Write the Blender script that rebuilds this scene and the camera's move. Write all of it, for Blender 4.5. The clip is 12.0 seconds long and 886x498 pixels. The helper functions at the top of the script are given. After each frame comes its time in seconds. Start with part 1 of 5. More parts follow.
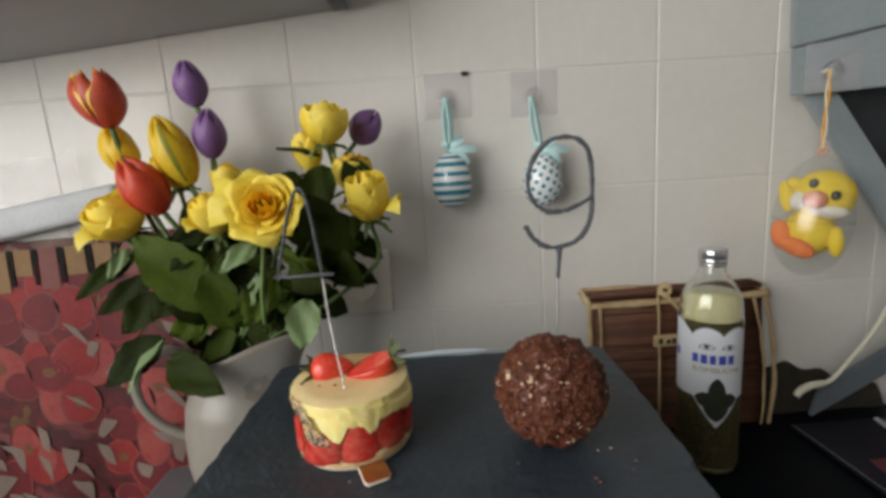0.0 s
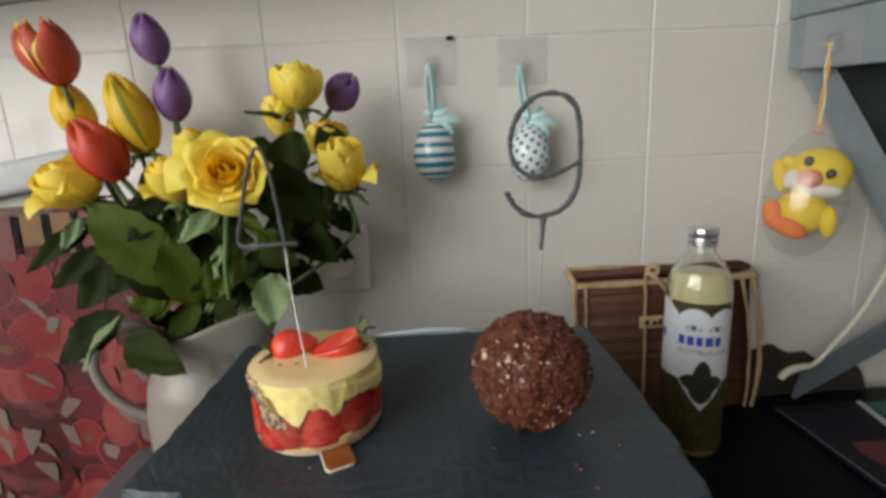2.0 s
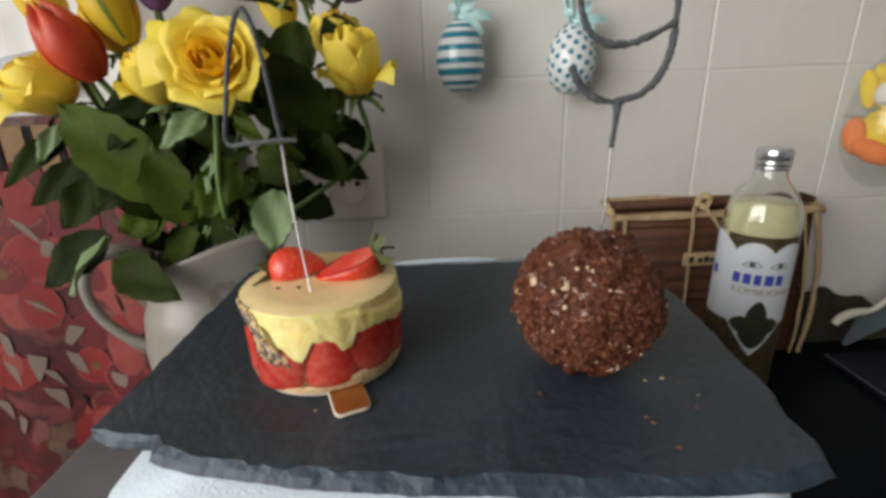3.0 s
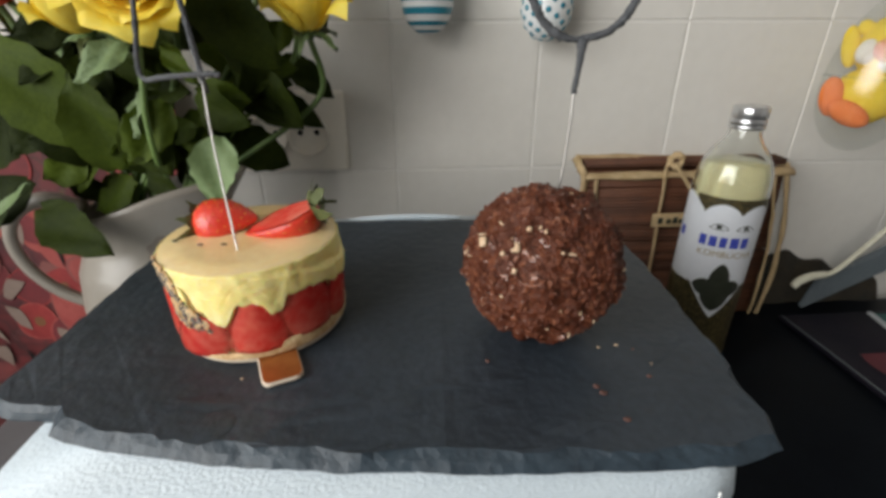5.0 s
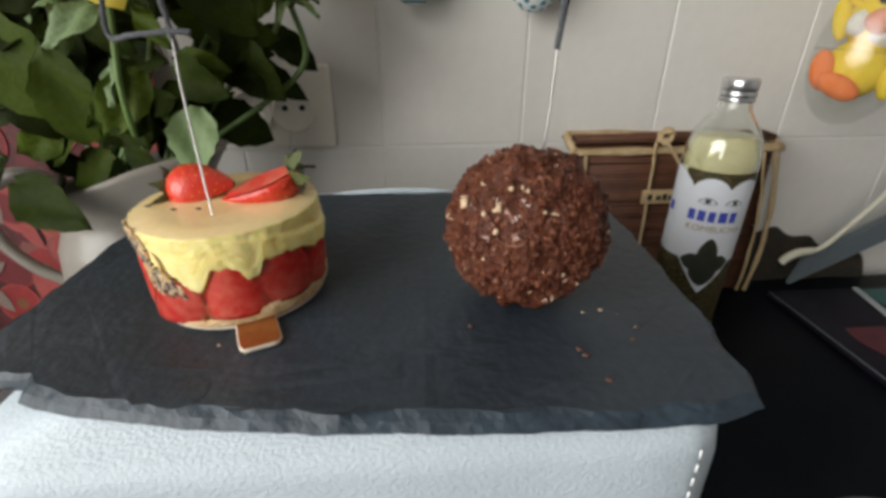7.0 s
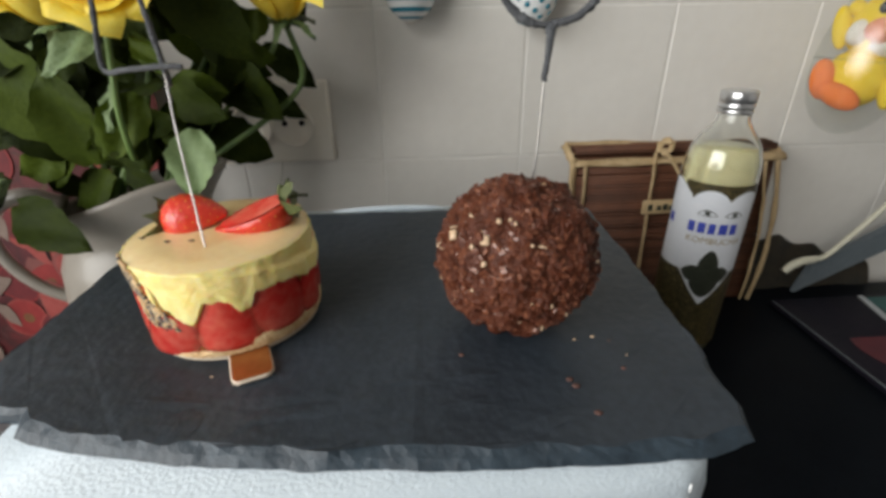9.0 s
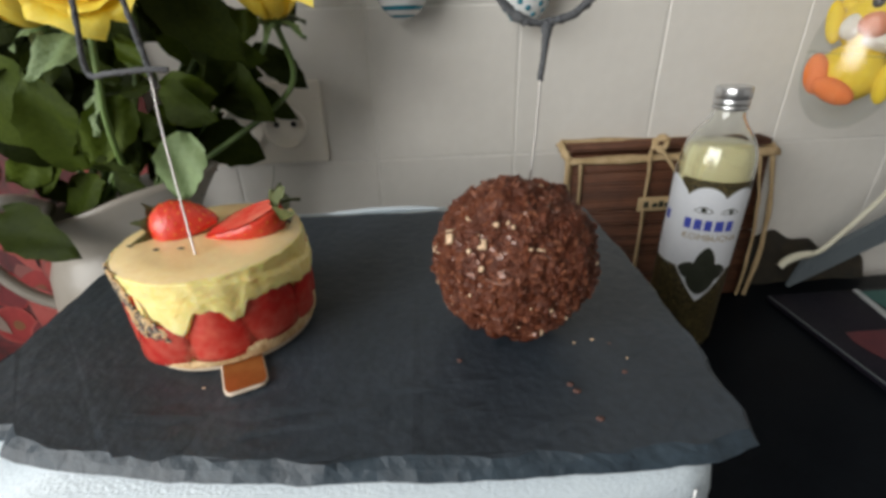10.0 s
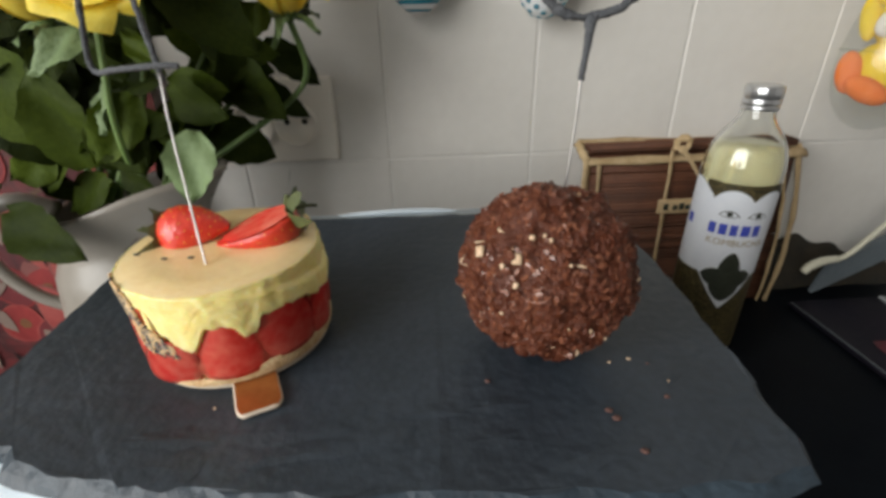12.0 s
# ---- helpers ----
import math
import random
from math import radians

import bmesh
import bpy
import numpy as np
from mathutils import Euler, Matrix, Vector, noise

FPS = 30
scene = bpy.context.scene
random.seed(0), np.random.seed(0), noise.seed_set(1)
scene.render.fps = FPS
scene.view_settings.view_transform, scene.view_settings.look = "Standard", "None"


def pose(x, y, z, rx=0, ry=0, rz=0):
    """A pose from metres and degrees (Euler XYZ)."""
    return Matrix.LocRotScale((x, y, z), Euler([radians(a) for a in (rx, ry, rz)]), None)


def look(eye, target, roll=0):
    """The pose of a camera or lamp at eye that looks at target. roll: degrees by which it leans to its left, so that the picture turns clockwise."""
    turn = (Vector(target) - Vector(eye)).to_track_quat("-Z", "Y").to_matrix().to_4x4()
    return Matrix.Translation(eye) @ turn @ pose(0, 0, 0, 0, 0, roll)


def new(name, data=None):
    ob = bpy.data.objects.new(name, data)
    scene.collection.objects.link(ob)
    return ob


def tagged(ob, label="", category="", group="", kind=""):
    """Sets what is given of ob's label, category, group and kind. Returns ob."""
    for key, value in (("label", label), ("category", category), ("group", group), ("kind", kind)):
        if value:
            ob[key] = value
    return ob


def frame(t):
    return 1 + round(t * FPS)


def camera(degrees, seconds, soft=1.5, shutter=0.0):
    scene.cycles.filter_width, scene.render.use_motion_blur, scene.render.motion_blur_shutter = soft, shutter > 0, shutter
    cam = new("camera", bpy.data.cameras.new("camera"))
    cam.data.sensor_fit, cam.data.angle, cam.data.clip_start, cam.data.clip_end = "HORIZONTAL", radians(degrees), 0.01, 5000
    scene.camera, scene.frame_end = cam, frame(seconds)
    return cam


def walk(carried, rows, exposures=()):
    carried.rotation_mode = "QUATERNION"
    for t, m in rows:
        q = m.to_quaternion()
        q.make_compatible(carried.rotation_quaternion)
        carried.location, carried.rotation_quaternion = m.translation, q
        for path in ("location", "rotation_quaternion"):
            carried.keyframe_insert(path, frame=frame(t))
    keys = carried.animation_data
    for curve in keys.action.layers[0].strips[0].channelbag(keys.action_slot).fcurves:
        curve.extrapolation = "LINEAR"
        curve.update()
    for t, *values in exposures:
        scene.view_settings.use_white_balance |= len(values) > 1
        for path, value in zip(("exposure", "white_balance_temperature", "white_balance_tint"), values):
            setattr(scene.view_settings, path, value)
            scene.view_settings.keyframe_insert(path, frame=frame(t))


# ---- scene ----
# The camera: seconds, place in metres, yaw, pitch and roll in degrees.
cam = camera(88.55, 12.0, soft=3.5)
ROWS = [
    (0.0, -0.0161, -0.0262, 1.2657, -1.06, -10.12, -3.82),
    (0.5, -0.0140, -0.0133, 1.2541, -1.87, -12.02, -3.33),
    (1.0, -0.0077, -0.0100, 1.2536, -1.81, -12.19, -2.96),
    (1.5, -0.0044, -0.0078, 1.2525, -1.77, -12.07, -2.68),
    (2.0, -0.0074, -0.0041, 1.2529, -2.38, -12.40, -2.76),
    (2.5, -0.0096, 0.0204, 1.2489, -3.98, -13.89, -3.97),
    (3.0, -0.0172, 0.0448, 1.2224, -0.34, -19.56, -2.31),
    (3.5, -0.0079, 0.0517, 1.2149, -0.62, -22.41, -3.72),
    (5.5, -0.0018, 0.0632, 1.2157, -3.97, -25.21, 0.66),
    (6.0, -0.0006, 0.0616, 1.2158, -4.53, -25.09, 0.33),
    (6.5, -0.0038, 0.0612, 1.2141, -3.55, -25.22, -0.23),
    (7.0, 0.0020, 0.0613, 1.2056, -4.15, -26.84, -0.17),
    (9.0, 0.0086, 0.0650, 1.2158, -3.34, -26.56, -1.03),
    (9.5, 0.0088, 0.0687, 1.2126, -3.71, -26.87, -1.11),
    (10.0, 0.0085, 0.0694, 1.2162, -4.00, -26.80, -1.57),
    (10.5, 0.0023, 0.0666, 1.2223, -3.54, -26.22, -1.46),
    (11.0, 0.0063, 0.0660, 1.2153, -4.22, -26.95, -2.35),
    (11.5, 0.0092, 0.0725, 1.2153, -4.60, -27.21, -2.35),
    (12.0, 0.0013, 0.0839, 1.2159, -3.25, -27.27, -1.36),
]
walk(cam, [(t, pose(x, y, z, 0, 0, yaw) @ pose(0, 0, 0, 90 + pitch) @ pose(0, 0, 0, 0, 0, roll)) for t, x, y, z, yaw, pitch, roll in ROWS], [(0.0, -0.12), (2.5, -0.06), (3.2, 0.03), (5.5, 0.14), (9.0, 0.17), (12.0, 0.22)])

# ---- world, window light ----
world = bpy.data.worlds.new("sky")
scene.world = world
world.use_nodes = True
wn = world.node_tree.nodes
sky = wn.new("ShaderNodeTexSky")
sky.sky_type = "NISHITA"
sky.sun_disc = False
sky.sun_elevation, sky.sun_rotation = radians(38), radians(250)
world.node_tree.links.new(sky.outputs[0], wn["Background"].inputs[0])
wn["Background"].inputs[1].default_value = 0.12

lamp = bpy.data.lights.new("window_light", "AREA")
lamp.shape, lamp.size, lamp.size_y = "RECTANGLE", 1.65, 1.20
lamp.energy, lamp.color = 38.5, (0.968, 0.962, 0.935)
lamp_ob = new("window_light", lamp)
lamp_ob.matrix_world = look((-1.26, -0.64, 1.60), (0.0, 0.30, 1.15))

# ---- materials ----
def mat(name, low, high=None, rough=0.5, scale=30.0, fine=8.0, bump=0.0, metal=0.0, coat=0.0, sub=0.0, bump_scale=None, spread=(0.3, 0.7), per_piece=0.0, trans=0.0, spec=0.5, glow=0.0):
    """A material that drifts between two colours at two scales, with grain relief."""
    m = bpy.data.materials.new(name)
    m.use_nodes = True
    n, l = m.node_tree.nodes, m.node_tree.links
    b = n["Principled BSDF"]
    high = high or tuple(min(1, c * 1.15) for c in low)
    tc = n.new("ShaderNodeTexCoord")
    big, small = n.new("ShaderNodeTexNoise"), n.new("ShaderNodeTexNoise")
    big.inputs["Scale"].default_value, small.inputs["Scale"].default_value = scale, scale * fine
    big.inputs["Detail"].default_value = small.inputs["Detail"].default_value = 3
    mix = n.new("ShaderNodeMath")
    mix.operation = "MULTIPLY_ADD"
    mix.inputs[1].default_value = 0.4
    half = n.new("ShaderNodeMath")
    half.operation = "MULTIPLY"
    half.inputs[1].default_value = 0.6
    for t in (big, small):
        l.new(tc.outputs["Object"], t.inputs["Vector"])
    l.new(big.outputs["Fac"], half.inputs[0])
    l.new(small.outputs["Fac"], mix.inputs[0])
    l.new(half.outputs[0], mix.inputs[2])
    ramp = n.new("ShaderNodeValToRGB")
    ramp.color_ramp.elements[0].position, ramp.color_ramp.elements[1].position = spread
    ramp.color_ramp.elements[0].color, ramp.color_ramp.elements[1].color = (*low, 1), (*high, 1)
    l.new(mix.outputs[0], ramp.inputs[0])
    colour = ramp.outputs[0]
    if per_piece:
        info, hsv, mr = n.new("ShaderNodeObjectInfo"), n.new("ShaderNodeHueSaturation"), n.new("ShaderNodeMapRange")
        mr.inputs["To Min"].default_value, mr.inputs["To Max"].default_value = 1 - per_piece, 1 + per_piece
        l.new(info.outputs["Random"], mr.inputs["Value"])
        l.new(mr.outputs[0], hsv.inputs["Value"])
        l.new(colour, hsv.inputs["Color"])
        colour = hsv.outputs[0]
    l.new(colour, b.inputs["Base Color"])
    b.inputs["Roughness"].default_value, b.inputs["Metallic"].default_value = rough, metal
    b.inputs["Specular IOR Level"].default_value = spec
    b.inputs["Coat Weight"].default_value = coat
    b.inputs["Coat Roughness"].default_value = 0.15
    if trans:
        b.inputs["Transmission Weight"].default_value = trans
    if sub:
        b.inputs["Subsurface Weight"].default_value = sub
        b.inputs["Subsurface Radius"].default_value = (0.010, 0.006, 0.002)
        b.inputs["Subsurface Scale"].default_value = 1.0
    if bump:
        grain = n.new("ShaderNodeTexNoise")
        grain.inputs["Scale"].default_value = bump_scale or scale * fine * 2
        grain.inputs["Detail"].default_value = 4
        l.new(tc.outputs["Object"], grain.inputs["Vector"])
        bp = n.new("ShaderNodeBump")
        bp.inputs["Strength"].default_value, bp.inputs["Distance"].default_value = min(1, bump), 0.002
        l.new(grain.outputs["Fac"], bp.inputs["Height"])
        l.new(bp.outputs[0], b.inputs["Normal"])
    if glow:
        thin, both = n.new("ShaderNodeBsdfTranslucent"), n.new("ShaderNodeMixShader")
        both.inputs[0].default_value = glow
        l.new(colour, thin.inputs["Color"])
        l.new(b.outputs[0], both.inputs[1])
        l.new(thin.outputs[0], both.inputs[2])
        l.new(both.outputs[0], n["Material Output"].inputs[0])
    return m


def glassy(name, colour, ior=1.45, rough=0.02):
    m = bpy.data.materials.new(name)
    m.use_nodes = True
    b = m.node_tree.nodes["Principled BSDF"]
    b.inputs["Base Color"].default_value = (*colour, 1)
    b.inputs["Transmission Weight"].default_value = 1
    b.inputs["IOR"].default_value, b.inputs["Roughness"].default_value = ior, rough
    return m


TILE = mat("glazed_tile", (0.66, 0.635, 0.59), (0.73, 0.705, 0.66), 0.3, 6, 12, 0.08, per_piece=0.02, bump_scale=18, spec=0.26)
GROUT = mat("grout", (0.66, 0.64, 0.60), (0.76, 0.74, 0.70), 0.9, 60, 6, 0.3)
TAUPE = mat("grey_wall_paint", (0.34, 0.33, 0.32), (0.40, 0.39, 0.38), 0.85, 3, 30, 0.1)
PLASTER = mat("plaster", (0.62, 0.60, 0.56), (0.72, 0.70, 0.66), 0.85, 3, 30, 0.1)
GREY_LAMINATE = mat("grey_laminate", (0.10, 0.10, 0.105), (0.14, 0.14, 0.145), 0.5, 20, 20, 0.1)
BLACK_GLASS = mat("black_glass", (0.003, 0.004, 0.006), (0.006, 0.008, 0.011), 0.4, 20, 10, spec=0.05)
# Darker copy of the pale steel: the lower panel's shade is in this colour.
SHADE_STEEL = mat("shaded_grey_steel", (0.10, 0.12, 0.135), (0.15, 0.175, 0.19), 0.5, 14, 14, 0.05)
CUPBOARD = mat("grey_cupboard_paint", (0.34, 0.34, 0.345), (0.40, 0.40, 0.40), 0.4, 8, 20, 0.05)
WHITE_PAINT = mat("white_gloss_paint", (0.44, 0.45, 0.46), (0.54, 0.55, 0.56), 0.45, 25, 8, 0.3, spec=0.3)
PALE_STEEL = mat("pale_lacquered_steel", (0.2523, 0.2958, 0.3132), (0.3219, 0.3654, 0.3828), 0.35, 14, 14, 0.05)
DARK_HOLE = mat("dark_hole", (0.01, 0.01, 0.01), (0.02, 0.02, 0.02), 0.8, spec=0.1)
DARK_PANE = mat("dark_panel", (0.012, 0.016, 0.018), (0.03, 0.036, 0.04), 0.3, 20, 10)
SLATE = mat("slate_stone", (0.0175, 0.0245, 0.0325), (0.042, 0.054, 0.070), 0.46, 22, 14, 0.4, bump_scale=160, spec=0.4)
SLATE_EDGE = mat("chipped_slate", (0.012, 0.021, 0.031), (0.036, 0.056, 0.075), 0.5, 60, 5, 0.4, bump_scale=220)
LEATHER = mat("white_leather", (0.5198, 0.5953, 0.6521), (0.6048, 0.6804, 0.7324), 0.45, 30, 12, 0.32, bump_scale=620)
THREAD = mat("white_thread", (0.75, 0.76, 0.76), (0.88, 0.88, 0.87), 0.8, 200, 4)
# Far darker than cream glaze: the shade under the bunch is in this colour.
PORCELAIN = mat("shaded_cream_stoneware", (0.2228, 0.1998, 0.1671), (0.2752, 0.2457, 0.2097), 0.4, 10, 10, coat=0.12)
JUG_PAINT = mat("faint_brown_glaze", (0.16, 0.13, 0.105), (0.22, 0.18, 0.15), 0.4, 120, 5)
ROSE_Y = mat("yellow_petal", (0.95, 0.70, 0.035), (0.97, 0.82, 0.15), 0.5, 40, 10, 0.2, glow=0.30, per_piece=0.06)
ROSE_IN = mat("deep_yellow_petal", (0.94, 0.55, 0.015), (0.96, 0.68, 0.04), 0.5, 40, 10, 0.2, glow=0.30, per_piece=0.08)
TULIP_RY = mat("red_tulip_petal", (0.56, 0.06, 0.04), (0.70, 0.15, 0.075), 0.42, 60, 6, 0.2, glow=0.25, per_piece=0.1)
TULIP_R = mat("scarlet_tulip_petal", (0.64, 0.055, 0.025), (0.78, 0.12, 0.05), 0.42, 50, 6, 0.2, glow=0.25, per_piece=0.1)
TULIP_P = mat("purple_tulip_petal", (0.22, 0.10, 0.29), (0.33, 0.175, 0.41), 0.42, 50, 6, 0.2, glow=0.25, per_piece=0.1)
TULIP_YG = mat("yellow_tulip_petal", (0.86, 0.57, 0.02), (0.92, 0.68, 0.05), 0.42, 50, 6, 0.2, glow=0.28, per_piece=0.08)
PETAL_EDGE = mat("petal_yellow_rim", (0.78, 0.46, 0.04), (0.85, 0.58, 0.08), 0.5, 80, 4)
LEAF = mat("rose_leaf", (0.012, 0.020, 0.0025), (0.031, 0.045, 0.005), 0.6, 50, 8, 0.35, per_piece=0.35, spec=0.1, glow=0.10)
LEAF_BROAD = mat("tulip_leaf", (0.034, 0.056, 0.004), (0.07, 0.10, 0.010), 0.55, 40, 8, 0.25, per_piece=0.15, spec=0.12, glow=0.22)
LEAF_PALE = mat("pale_leaf_underside", (0.11, 0.17, 0.06), (0.17, 0.24, 0.10), 0.6, 60, 6, 0.3, per_piece=0.08)
STEM = mat("green_stem", (0.07, 0.13, 0.03), (0.13, 0.20, 0.05), 0.5, 80, 5, 0.2, per_piece=0.2)
MOUSSE = mat("yellow_mousse", (0.97, 0.73, 0.24), (0.98, 0.83, 0.38), 0.45, 120, 5, 0.12, sub=0.45, bump_scale=700)
GLAZE = mat("caramel_glaze", (0.82, 0.58, 0.27), (0.92, 0.73, 0.40), 0.3, 45, 6, 0.1, sub=0.1, coat=0.3)
SPONGE = mat("sponge_cake", (0.58, 0.33, 0.13), (0.88, 0.68, 0.40), 0.8, 220, 4, 0.8, bump_scale=900)
BERRY = mat("strawberry_skin", (0.62, 0.018, 0.012), (0.80, 0.070, 0.03), 0.3, 90, 4, 0.3, sub=0.12, coat=0.4, per_piece=0.12)
BERRY_CUT = mat("strawberry_cut_face", (0.84, 0.055, 0.042), (0.95, 0.26, 0.18), 0.25, 45, 5, 0.15, sub=0.06, coat=0.4, per_piece=0.12, spread=(0.40, 0.68))
SEPAL = mat("strawberry_leaf", (0.035, 0.05, 0.012), (0.11, 0.13, 0.04), 0.6, 150, 4, 0.3)
GOLD_CARD = mat("copper_card", (0.36, 0.12, 0.03), (0.50, 0.20, 0.06), 0.3, 60, 6, metal=0.5)
CARD_EDGE = mat("white_card_edge", (0.62, 0.50, 0.38), (0.74, 0.64, 0.52), 0.8, 100, 4)
POPPY = mat("poppy_seed_crust", (0.035, 0.03, 0.03), (0.40, 0.33, 0.27), 0.8, 420, 2, 0.7, spread=(0.44, 0.6))
CHOC = mat("chocolate", (0.0645, 0.01462, 0.00602), (0.1462, 0.0387, 0.01462), 0.42, 160, 4, 0.5, per_piece=0.2, spec=0.4)
CHOC_LIGHT = mat("milk_chocolate_flake", (0.117, 0.0324, 0.0144), (0.252, 0.0945, 0.0495), 0.3, 260, 3, coat=0.15, spread=(0.4, 0.62))
NUT = mat("chopped_nut", (0.50, 0.33, 0.19), (0.72, 0.56, 0.40), 0.6, 200, 3)
CRUMB = mat("dry_crumb", (0.0675, 0.0285, 0.021), (0.15, 0.075, 0.06), 0.7, 300, 3, 0.3)
STREAK = mat("yellow_green_streak", (0.17, 0.19, 0.012), (0.26, 0.26, 0.02), 0.5, 80, 5)
WIRE = mat("bare_steel_wire", (0.50, 0.48, 0.46), (0.66, 0.64, 0.62), 0.35, 100, 5, metal=0.8)
SPARK = mat("grey_sparkler_coating", (0.055, 0.06, 0.068), (0.13, 0.135, 0.145), 0.75, 260, 4, 0.8, bump_scale=900)
GOLD_PLAIN = mat("dull_gold_ink", (0.30, 0.22, 0.09), (0.38, 0.29, 0.13), 0.4, 300, 3)
GLASS = glassy("clear_glass", (0.97, 0.985, 0.97))
CLEAR = glassy("clear_plastic", (0.98, 0.98, 0.97), 1.25, 0.03)
TEA = mat("pale_yellow_drink", (0.97, 0.91, 0.52), (0.98, 0.94, 0.62), 0.04, 20, 4, trans=0.74)
CAP = mat("brushed_aluminium", (0.62, 0.63, 0.65), (0.76, 0.77, 0.78), 0.28, 200, 4, metal=0.95)
LABEL = mat("white_label_paper", (0.70, 0.73, 0.78), (0.78, 0.80, 0.84), 0.5, 60, 6)
BLUE_INK = mat("blue_ink", (0.045, 0.065, 0.42), (0.06, 0.09, 0.48), 0.5, 100, 4)
GOLD_INK = mat("gold_ink", (0.022, 0.018, 0.008), (0.20, 0.155, 0.06), 0.4, 500, 2, spread=(0.47, 0.66))
DARK_INK = mat("dark_ink", (0.018, 0.022, 0.012), (0.04, 0.045, 0.03), 0.5, 100, 4)
REED = mat("dark_reed", (0.085, 0.032, 0.016), (0.15, 0.058, 0.028), 0.55, 60, 10, 0.3, per_piece=0.3)
RAFFIA = mat("raffia", (0.42, 0.29, 0.14), (0.64, 0.48, 0.28), 0.75, 90, 6, 0.6, per_piece=0.1)
PLASTIC_WHITE = mat("cream_socket_plastic", (0.80, 0.75, 0.66), (0.85, 0.80, 0.72), 0.3, 30, 8)
EGG_WHITE = mat("white_egg_lacquer", (0.74, 0.76, 0.76), (0.82, 0.84, 0.84), 0.2, 50, 6, coat=0.4)
TEAL = mat("teal_paint", (0.018, 0.19, 0.27), (0.03, 0.25, 0.34), 0.25, 60, 6, coat=0.4)
RIBBON_T = mat("pale_turquoise_ribbon", (0.44, 0.69, 0.69), (0.58, 0.80, 0.78), 0.45, 100, 5)
RIBBON_Y = mat("orange_ribbon", (0.74, 0.32, 0.02), (0.84, 0.46, 0.06), 0.5, 100, 5)
RIBBON_W = mat("cream_ribbon", (0.72, 0.62, 0.42), (0.80, 0.72, 0.55), 0.5, 100, 5)
PLUSH_Y = mat("yellow_plush", (0.80, 0.55, 0.015), (0.88, 0.66, 0.05), 0.9, 200, 4, 0.7, bump_scale=900)
PLUSH_O = mat("orange_plush", (0.80, 0.17, 0.03), (0.86, 0.25, 0.06), 0.9, 200, 4, 0.6, bump_scale=900)
PLUSH_W = mat("white_plush", (0.74, 0.70, 0.62), (0.84, 0.80, 0.74), 0.9, 200, 4, 0.6, bump_scale=900)
BEAK = mat("salmon_plush", (0.66, 0.22, 0.12), (0.76, 0.32, 0.2), 0.7, 200, 4, 0.4)
BLACK_BEAD = mat("black_bead", (0.008, 0.008, 0.008), (0.015, 0.015, 0.015), 0.1, 100, 4)
CABLE = mat("cream_cable_plastic", (0.56, 0.54, 0.42), (0.66, 0.64, 0.52), 0.4, 50, 5)
OLIVE = mat("olive_cloth", (0.008, 0.009, 0.007), (0.038, 0.027, 0.014), 0.9, 40, 5, 0.6)
PRINT_DARK = mat("dark_printed_card", (0.008, 0.009, 0.014), (0.022, 0.018, 0.026), 0.35, 30, 6, spec=0.08)
PRINT_TEAL = mat("teal_print", (0.01, 0.075, 0.07), (0.02, 0.12, 0.11), 0.35, 60, 5)
PRINT_RED = mat("dark_red_print", (0.06, 0.008, 0.016), (0.14, 0.02, 0.03), 0.35, 60, 5)
PRINT_WHITE = mat("white_card_border", (0.50, 0.52, 0.54), (0.60, 0.62, 0.64), 0.4, 60, 5)


def film_plastic(name="clear_adhesive_film", least=0.10, most=0.26):
    """A thin clear plastic sheet: mostly see-through, with a slight milky sheen."""
    m = bpy.data.materials.new(name)
    m.use_nodes = True
    n, l = m.node_tree.nodes, m.node_tree.links
    b, out = n["Principled BSDF"], n["Material Output"]
    b.inputs["Base Color"].default_value = (0.74, 0.70, 0.72, 1)
    b.inputs["Roughness"].default_value = 0.2
    see, mix = n.new("ShaderNodeBsdfTransparent"), n.new("ShaderNodeMixShader")
    noise_t, ramp = n.new("ShaderNodeTexNoise"), n.new("ShaderNodeMapRange")
    noise_t.inputs["Scale"].default_value = 60
    ramp.inputs["To Min"].default_value, ramp.inputs["To Max"].default_value = least, most
    l.new(noise_t.outputs["Fac"], ramp.inputs["Value"])
    l.new(ramp.outputs[0], mix.inputs[0])
    l.new(see.outputs[0], mix.inputs[1])
    l.new(b.outputs[0], mix.inputs[2])
    l.new(mix.outputs[0], out.inputs[0])
    return m


FILM = film_plastic()


